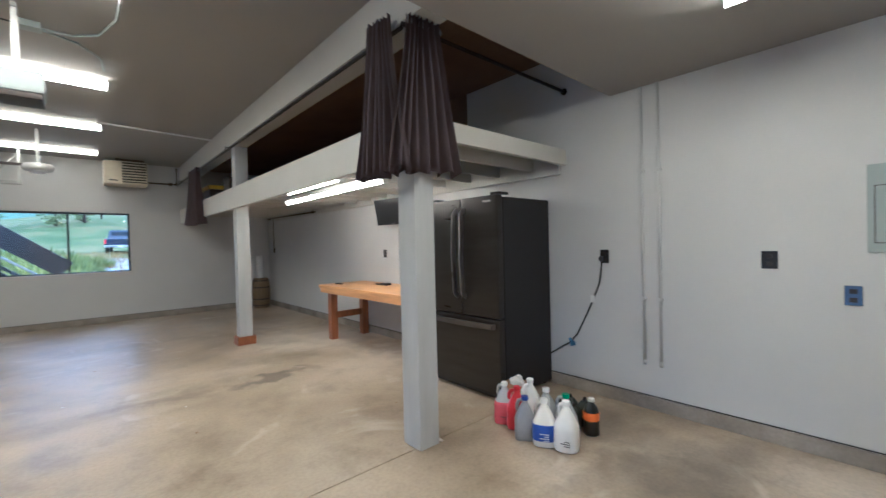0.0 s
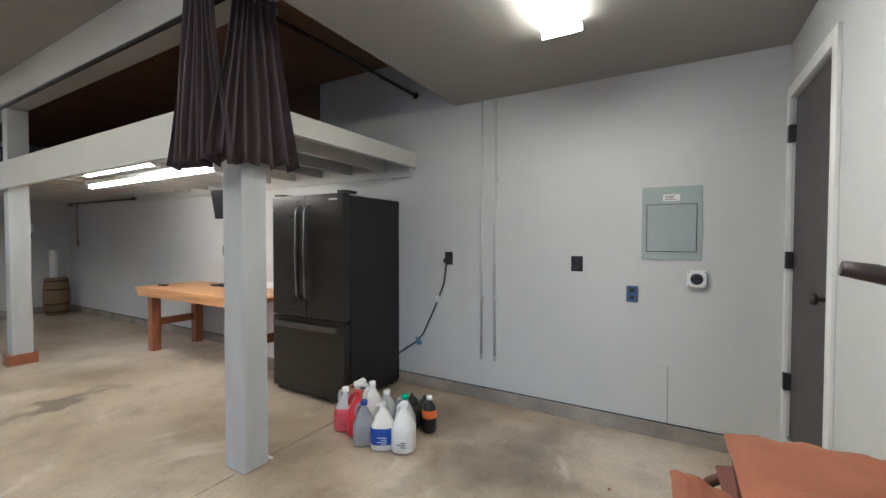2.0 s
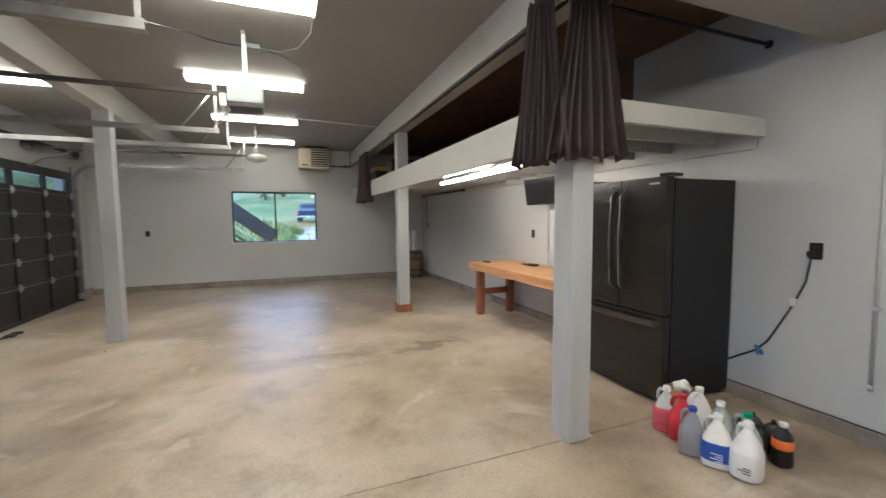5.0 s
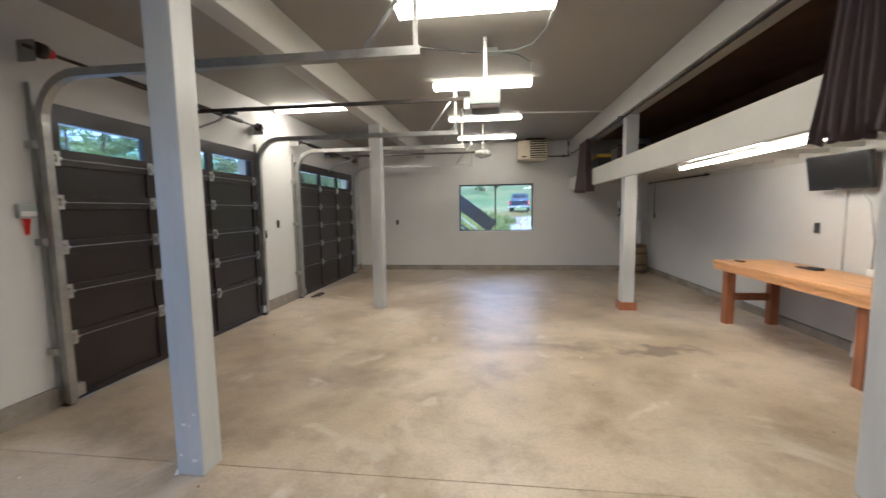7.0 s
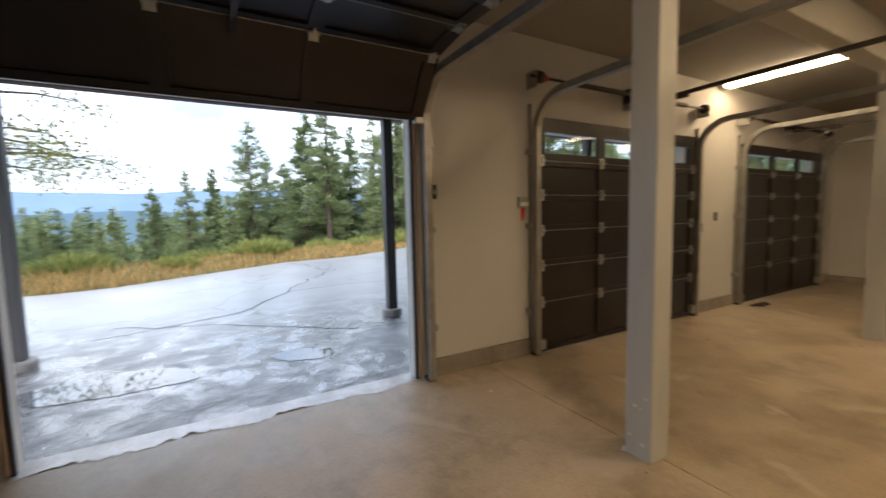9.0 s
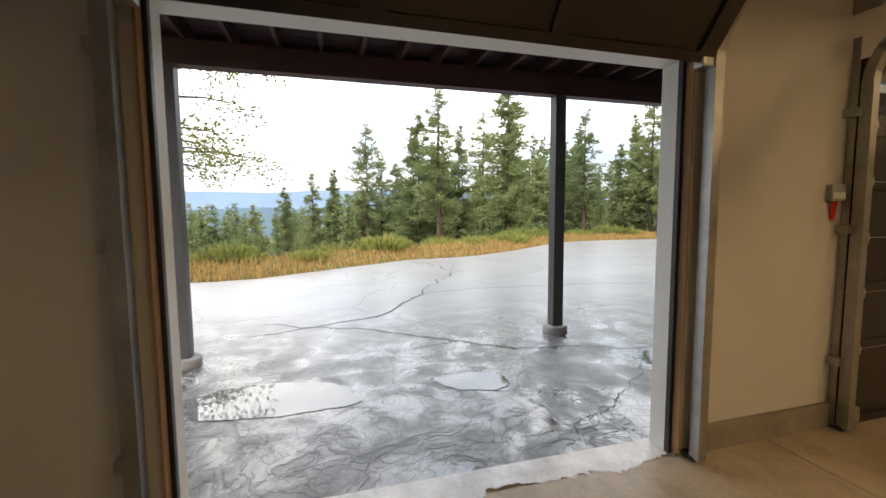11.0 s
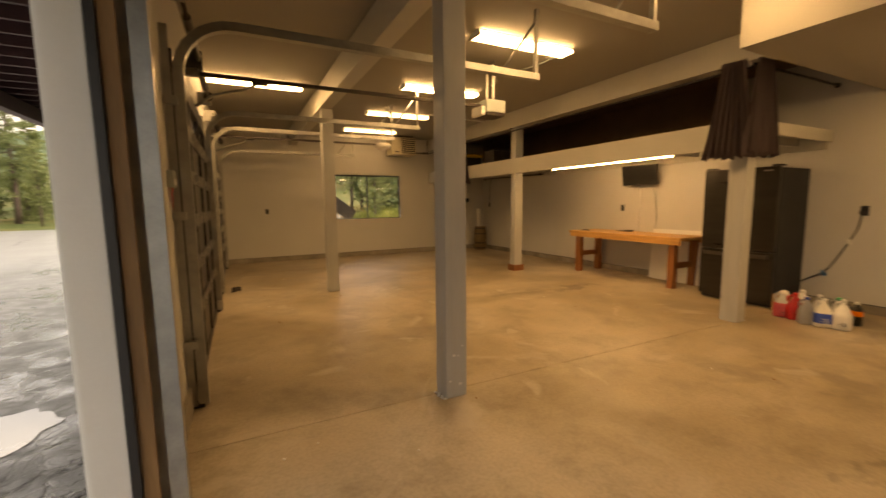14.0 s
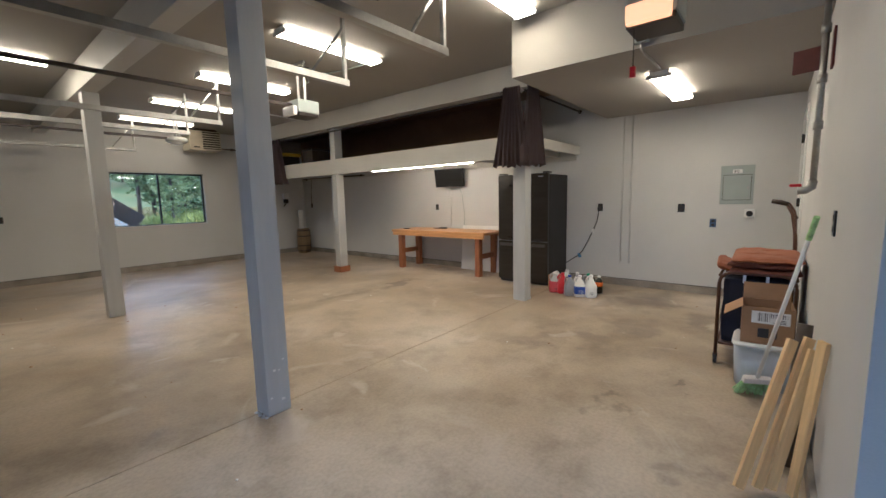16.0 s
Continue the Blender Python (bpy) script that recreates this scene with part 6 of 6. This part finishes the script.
# ---- trees and brush ----
def leaf_mat(name, a, b):
    m, ns, ls, bs = nodes_of(name)
    geo = ns.new("ShaderNodeNewGeometry")
    oi = ns.new("ShaderNodeObjectInfo")
    c = ramp(ns, ls, geo.outputs["Random Per Island"], ((0.0, a), (1.0, b)))
    g = ramp(ns, ls, oi.outputs["Random"], ((0, (0.75, 0.8, 0.8)), (1, (1.15, 1.1, 1.0))))
    c = mixc(ns, ls, 1.0, c, g, "MULTIPLY")
    ls.new(c, bs.inputs["Base Color"])
    bs.inputs["Roughness"].default_value = 0.7
    bs.inputs["Specular IOR Level"].default_value = 0.25
    tr = ns.new("ShaderNodeBsdfTranslucent")
    ls.new(c, tr.inputs[0])
    ms = ns.new("ShaderNodeMixShader")
    ms.inputs[0].default_value = 0.4
    ls.new(bs.outputs[0], ms.inputs[1])
    ls.new(tr.outputs[0], ms.inputs[2])
    ls.new(ms.outputs[0], ns["Material Output"].inputs[0])
    return m


NEEDLE = leaf_mat("needle_green", (0.12, 0.165, 0.075), (0.27, 0.30, 0.14))
BUSHM = leaf_mat("brush_green", (0.10, 0.13, 0.035), (0.30, 0.29, 0.085))
LEAFM = leaf_mat("leaf_yellow_green", (0.10, 0.13, 0.035), (0.30, 0.26, 0.08))
DRYG = leaf_mat("dry_grass", (0.20, 0.125, 0.045), (0.46, 0.30, 0.12))
BARK = surf("bark", (0.075, 0.052, 0.038), 0.9, 0.3, 3, 25, 0.6, stretch=(5, 5, 0.8))


def tri_leaf(vs, fs, p, d, w):
    """A pointed narrow leaf or needle spray from p along d."""
    s = d.cross(Vector((rng.uniform(-1, 1), rng.uniform(-1, 1), rng.uniform(-1, 1)))).normalized() * w
    n = len(vs)
    vs.extend((p, p + d * 0.45 + s, p + d, p + d * 0.45 - s))
    fs.append((n, n + 1, n + 2, n + 3))


def conifer_mesh(seed, h, spread, dens, bare, light=False):
    """A tapered trunk, whorls of drooping limbs and needle sprays along them."""
    rng.seed(seed)
    tb_ = bmesh.new()
    n = 4 if light else 8
    tube(tb_, [(0.04 * math.sin(k), 0.04 * math.cos(2 * k), h * k / n) for k in range(n + 1)], [0.017 * h * (1 - k / (n + 0.4)) for k in range(n + 1)], 6 if light else 8)
    vs, fs = [], []
    z = h * bare
    while z < h * 0.985:
        f = (z - h * bare) / (h * (1 - bare))
        ln0 = spread * (1 - f) ** 0.85 * (0.55 + 0.45 * min(1, f * 6)) + 0.12
        for _ in range(rng.randint(3, 6)):
            a = rng.uniform(0, 2 * math.pi)
            ln = ln0 * rng.uniform(0.45, 1.2)
            droop = rng.uniform(-0.28, 0.12) + 0.3 * f
            d = Vector((math.cos(a), math.sin(a), droop))
            p0 = Vector((0, 0, z + rng.uniform(-0.4, 0.4)))
            p1 = p0 + d * ln
            if light:
                tube(tb_, [p0, p1], [0.03, 0.006], 3, False)
            else:
                tube(tb_, [p0, p0.lerp(p1, 0.6) + Vector((0, 0, 0.04 * ln)), p1], [0.022 + 0.01 * ln, 0.012, 0.004], 4, False)
            for k in range(max(2 if light else 5, int(ln * dens))):
                t = rng.uniform(0.15, 1.05)
                c = p0.lerp(p1, t) + Vector((rng.gauss(0, 0.12), rng.gauss(0, 0.12), rng.gauss(0, 0.13))) * (0.5 + ln * 0.3)
                for _q in range(2 if light else 3):
                    dd = (d * rng.uniform(0.3, 1.2) + Vector((rng.uniform(-1, 1), rng.uniform(-1, 1), rng.uniform(-0.4, 0.8)))).normalized() * (rng.uniform(0.45, 0.8) if light else rng.uniform(0.22, 0.5))
                    tri_leaf(vs, fs, c, dd, rng.uniform(0.09, 0.16) if light else rng.uniform(0.026, 0.05))
        z += h * 0.024 * rng.uniform(0.5, 1.7)
    me = bpy.data.meshes.new("crown")
    me.from_pydata(vs, [], fs)
    me.materials.append(NEEDLE)
    return mesh_of("trunk", tb_, BARK), me


SPECIES = ((1, 14, 2.6, 22, 0.12), (2, 17, 2.9, 20, 0.16), (3, 12, 2.6, 24, 0.05), (4, 15, 3.3, 16, 0.28))
KINDS = [conifer_mesh(*sp) for sp in SPECIES]
FARKINDS = [conifer_mesh(sd, h_, sp_, 5.5, ba, True) for sd, h_, sp_, de, ba in SPECIES]
HT = [14, 17, 12, 15]


def conifer(k, x, y, s, rz, label="", kinds=FARKINDS):
    t = thing("conifer", label, "tree", (x, y, land(x, y) - 0.1), rz, "conifers")
    t.scale = (s * rng.uniform(0.85, 1.1),) * 2 + (s,)
    for nm, me in zip(("trunk", "crown"), kinds[k]):
        o = new(nm, me)
        o.parent = t
    return t


EX, EY = -2.6, -0.7
# bearing (degrees left of +y), how far the top stands above the eye per metre of distance, distance
for i, (bear, el, d) in enumerate(((91.9, 0.11, 48), (89.2, 0.112, 50), (84.5, 0.225, 42), (77.2, 0.25, 40), (74.2, 0.33, 36), (71.5, 0.22, 44), (68.0, 0.25, 42), (64.3, 0.345, 35), (61.2, 0.20, 45), (57.2, 0.19, 44), (54.3, 0.24, 40),
                                   (50.0, 0.16, 46), (46.2, 0.30, 40), (43.0, 0.31, 38), (39.4, 0.37, 38), (36.0, 0.24, 44), (31.8, 0.23, 45), (27.5, 0.26, 44), (23.0, 0.22, 50), (80.5, 0.13, 48), (82.5, 0.15, 46), (48.2, 0.22, 44), (20.0, 0.25, 48), (95.5, 0.07, 52))):
    a = radians(bear)
    x, y = EX - d * math.sin(a), EY + d * math.cos(a)
    hgt = 1.4 + el * d - land(x, y)
    k = (i * 3 + 1) % 4
    conifer(k, x, y, hgt / HT[k], rng.uniform(0, 360), "tall green conifer beyond the drive", KINDS)
rr_ = random.Random(21)
for i in range(215):
    bear = rr_.uniform(18, 126) if i % 3 else rr_.uniform(86, 126)
    d = rr_.uniform(40, 85) if bear < 92 else rr_.uniform(34, 90)
    a = radians(bear)
    x, y = EX - d * math.sin(a), EY + d * math.cos(a)
    top = rr_.uniform(0.05, 0.19) if bear < 76 else rr_.uniform(0.01, 0.07) if bear < 90 else rr_.uniform(-0.06, 0.035)
    hgt = max(3.0, 1.4 + top * d - land(x, y))
    k = rr_.randrange(4)
    conifer(k, x, y, hgt / HT[k], rr_.uniform(0, 360), "smaller green conifer in the wood")
for i in range(46):
    x, y = rr_.uniform(-20, 34), rr_.uniform(46, 95)
    k = rr_.randrange(4)
    if abs(x - 2.3 - (y - 40) * 0.1) < 4:
        continue
    conifer(k, x, y, rr_.uniform(0.5, 0.95), rr_.uniform(0, 360), "green conifer on the slope behind the building")

for i, (x, y, s) in enumerate(((4.6, 24.5, 0.42), (5.9, 27.5, 0.55), (7.2, 30.5, 0.6), (7.6, 25.5, 0.45), (6.4, 34.0, 0.65), (9.5, 33.0, 0.7), (8.8, 29.0, 0.55), (4.9, 31.5, 0.5))):
    conifer(i % 4, x, y, s, 47 * i, "young green conifer on the slope behind the building")


def tuft_mesh(seed, n, w, h, lw, m):
    rng.seed(seed)
    vs, fs = [], []
    for _ in range(n):
        a, r = rng.uniform(0, 6.28), w * math.sqrt(rng.random())
        p = Vector((r * math.cos(a), r * math.sin(a), h * rng.uniform(0, 0.55) * (1 - (r / w) ** 2)))
        d = Vector((math.cos(a) * rng.uniform(0, 0.7), math.sin(a) * rng.uniform(0, 0.7), rng.uniform(0.5, 1.1))).normalized() * h * rng.uniform(0.35, 0.7)
        tri_leaf(vs, fs, p, d, lw)
    me = bpy.data.meshes.new("foliage")
    me.from_pydata(vs, [], fs)
    me.materials.append(m)
    return me


BUSH = [tuft_mesh(11 + i, 900, 0.9, 0.9, 0.03, BUSHM) for i in range(3)]
rb_ = random.Random(5)
for i in range(70):
    y = rb_.uniform(-7, 34)
    out = rb_.uniform(1.6, 6.5)
    x = edge_x(y) - out
    s = rb_.uniform(0.3, 0.85)
    o = tagged(new("shrub", BUSH[i % 3]), "yellow-green brush at the edge of the drive", "shrub", "brush")
    o.matrix_world = pose(x, y, land(x, y) - 0.05, 0, 0, rb_.uniform(0, 360)) @ Matrix.Diagonal((s * 1.3, s * 1.3, s, 1))
for i in range(26):
    x, y = rb_.uniform(-4, 12), rb_.uniform(15, 38)
    if abs(x - 2.3) < 2.2 and y > 24:
        continue
    s = rb_.uniform(0.5, 1.1)
    o = tagged(new("shrub", BUSH[i % 3]), "green brush on the slope outside the window", "shrub", "brush")
    o.matrix_world = pose(x, y, land(x, y) - 0.05, 0, 0, rb_.uniform(0, 360)) @ Matrix.Diagonal((s, s, s * 0.8, 1))

for i, (x, y, s) in enumerate(((0.55, 15.2, 1.0), (1.25, 15.8, 0.9), (0.1, 16.6, 0.8), (-1.2, 19.0, 1.2), (-0.4, 21.5, 1.1), (-2.1, 22.0, 1.3), (-1.0, 25.0, 1.4), (-2.6, 28.0, 1.6), (0.4, 27.0, 0.9), (5.0, 21.0, 1.2), (4.6, 18.0, 1.1))):
    o = tagged(new("shrub", BUSH[i % 3]), "yellow-green brush on the bank outside the window", "shrub", "brush")
    o.matrix_world = pose(x, y, land(x, y) - 0.03, 0, 0, 77 * i) @ Matrix.Diagonal((s, s, s * 0.9, 1))

vs, fs = [], []
rng.seed(31)
for _ in range(26000):
    y = rng.uniform(-8, 36)
    out = abs(rng.gauss(0.4, 1.3)) if rng.random() < 0.75 else rng.uniform(0, 7)
    x = edge_x(y) - out - 0.05
    tri_leaf(vs, fs, Vector((x, y, land(x, y) - 0.02)), Vector((rng.uniform(-0.4, 0.4), rng.uniform(-0.4, 0.4), 1)).normalized() * rng.uniform(0.10, 0.32), rng.uniform(0.008, 0.02))
for _ in range(9000):
    x, y = rng.uniform(-6, 12), rng.uniform(13, 40)
    tri_leaf(vs, fs, Vector((x, y, land(x, y) - 0.02)), Vector((rng.uniform(-0.4, 0.4), rng.uniform(-0.4, 0.4), 1)).normalized() * rng.uniform(0.15, 0.4), rng.uniform(0.008, 0.02))
gme = bpy.data.meshes.new("grass")
gme.from_pydata(vs, [], fs)
gme.materials.append(DRYG)
tagged(new("grass", gme), "dry orange grass along the drive's edge", "grass", "", "stuff")

# a broadleaf tree near the drive, whose outer boughs hang into view
lt = thing("broadleaf_tree", "leafy tree with thin drooping boughs beside the drive", "tree", (-12.7, -4.7, land(-12.7, -4.7) - 0.1))
rng.seed(77)
tbm = bmesh.new()
tube(tbm, [(0, 0, 0), (0.1, 0.1, 2), (0.0, 0.3, 4), (0.2, 0.4, 6.5)], [0.17, 0.14, 0.11, 0.05], 10)
vs, fs = [], []
for i in range(26):
    z = rng.uniform(2.6, 6.3)
    a = rng.uniform(0, 6.28)
    ln = rng.uniform(1.6, 3.4)
    p = Vector((0.1, 0.25, z))
    d = Vector((math.cos(a), math.sin(a), rng.uniform(-0.05, 0.45)))
    pts = [p, p + d * ln * 0.5, p + d * ln * 0.8 - Vector((0, 0, 0.15)), p + d * ln - Vector((0, 0, 0.5))]
    tube(tbm, pts, [0.04, 0.025, 0.014, 0.005], 5, False)
    for k in range(210):
        t = rng.uniform(0.3, 1.0)
        j = min(2, int(t * 3))
        c = pts[j].lerp(pts[j + 1], t * 3 - j) + Vector((rng.gauss(0, 0.22), rng.gauss(0, 0.22), rng.gauss(0, 0.2)))
        tri_leaf(vs, fs, c, Vector((rng.uniform(-1, 1), rng.uniform(-1, 1), rng.uniform(-0.8, 0.2))).normalized() * rng.uniform(0.08, 0.14), 0.03)
part("trunk", tbm, BARK, lt)
cme = bpy.data.meshes.new("crown")
cme.from_pydata(vs, [], fs)
cme.materials.append(LEAFM)
co = new("crown", cme)
co.parent = lt


# far ridges; the two farthest have distance haze painted in as blue base colour
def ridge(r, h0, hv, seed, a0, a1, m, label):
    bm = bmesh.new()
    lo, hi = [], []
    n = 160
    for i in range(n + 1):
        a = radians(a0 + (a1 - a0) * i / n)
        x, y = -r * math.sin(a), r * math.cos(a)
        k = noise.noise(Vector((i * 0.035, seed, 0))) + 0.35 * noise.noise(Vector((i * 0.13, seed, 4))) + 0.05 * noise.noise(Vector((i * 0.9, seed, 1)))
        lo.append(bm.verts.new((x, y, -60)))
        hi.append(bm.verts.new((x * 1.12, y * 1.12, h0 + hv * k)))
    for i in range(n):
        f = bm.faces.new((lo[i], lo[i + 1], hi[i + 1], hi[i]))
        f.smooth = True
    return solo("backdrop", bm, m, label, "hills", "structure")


ridge(1500, 98, 22, 1.0, 10, 170, surf("far_hill_haze", (0.13, 0.19, 0.27), 0.95, 0.1, 0.01, 0.2, 0), "mountain ridge across the valley, coloured blue for haze")
ridge(800, 18, 14, 5.0, 10, 170, surf("mid_hill_haze", (0.06, 0.10, 0.13), 0.95, 0.15, 0.02, 0.3, 0), "wooded ridge across the valley, coloured blue-green for haze")
ridge(420, 62, 16, 9.0, -20, 48, surf("near_hill_green", (0.10, 0.15, 0.10), 0.95, 0.25, 0.05, 0.5, 0), "wooded green hillside behind the trees")
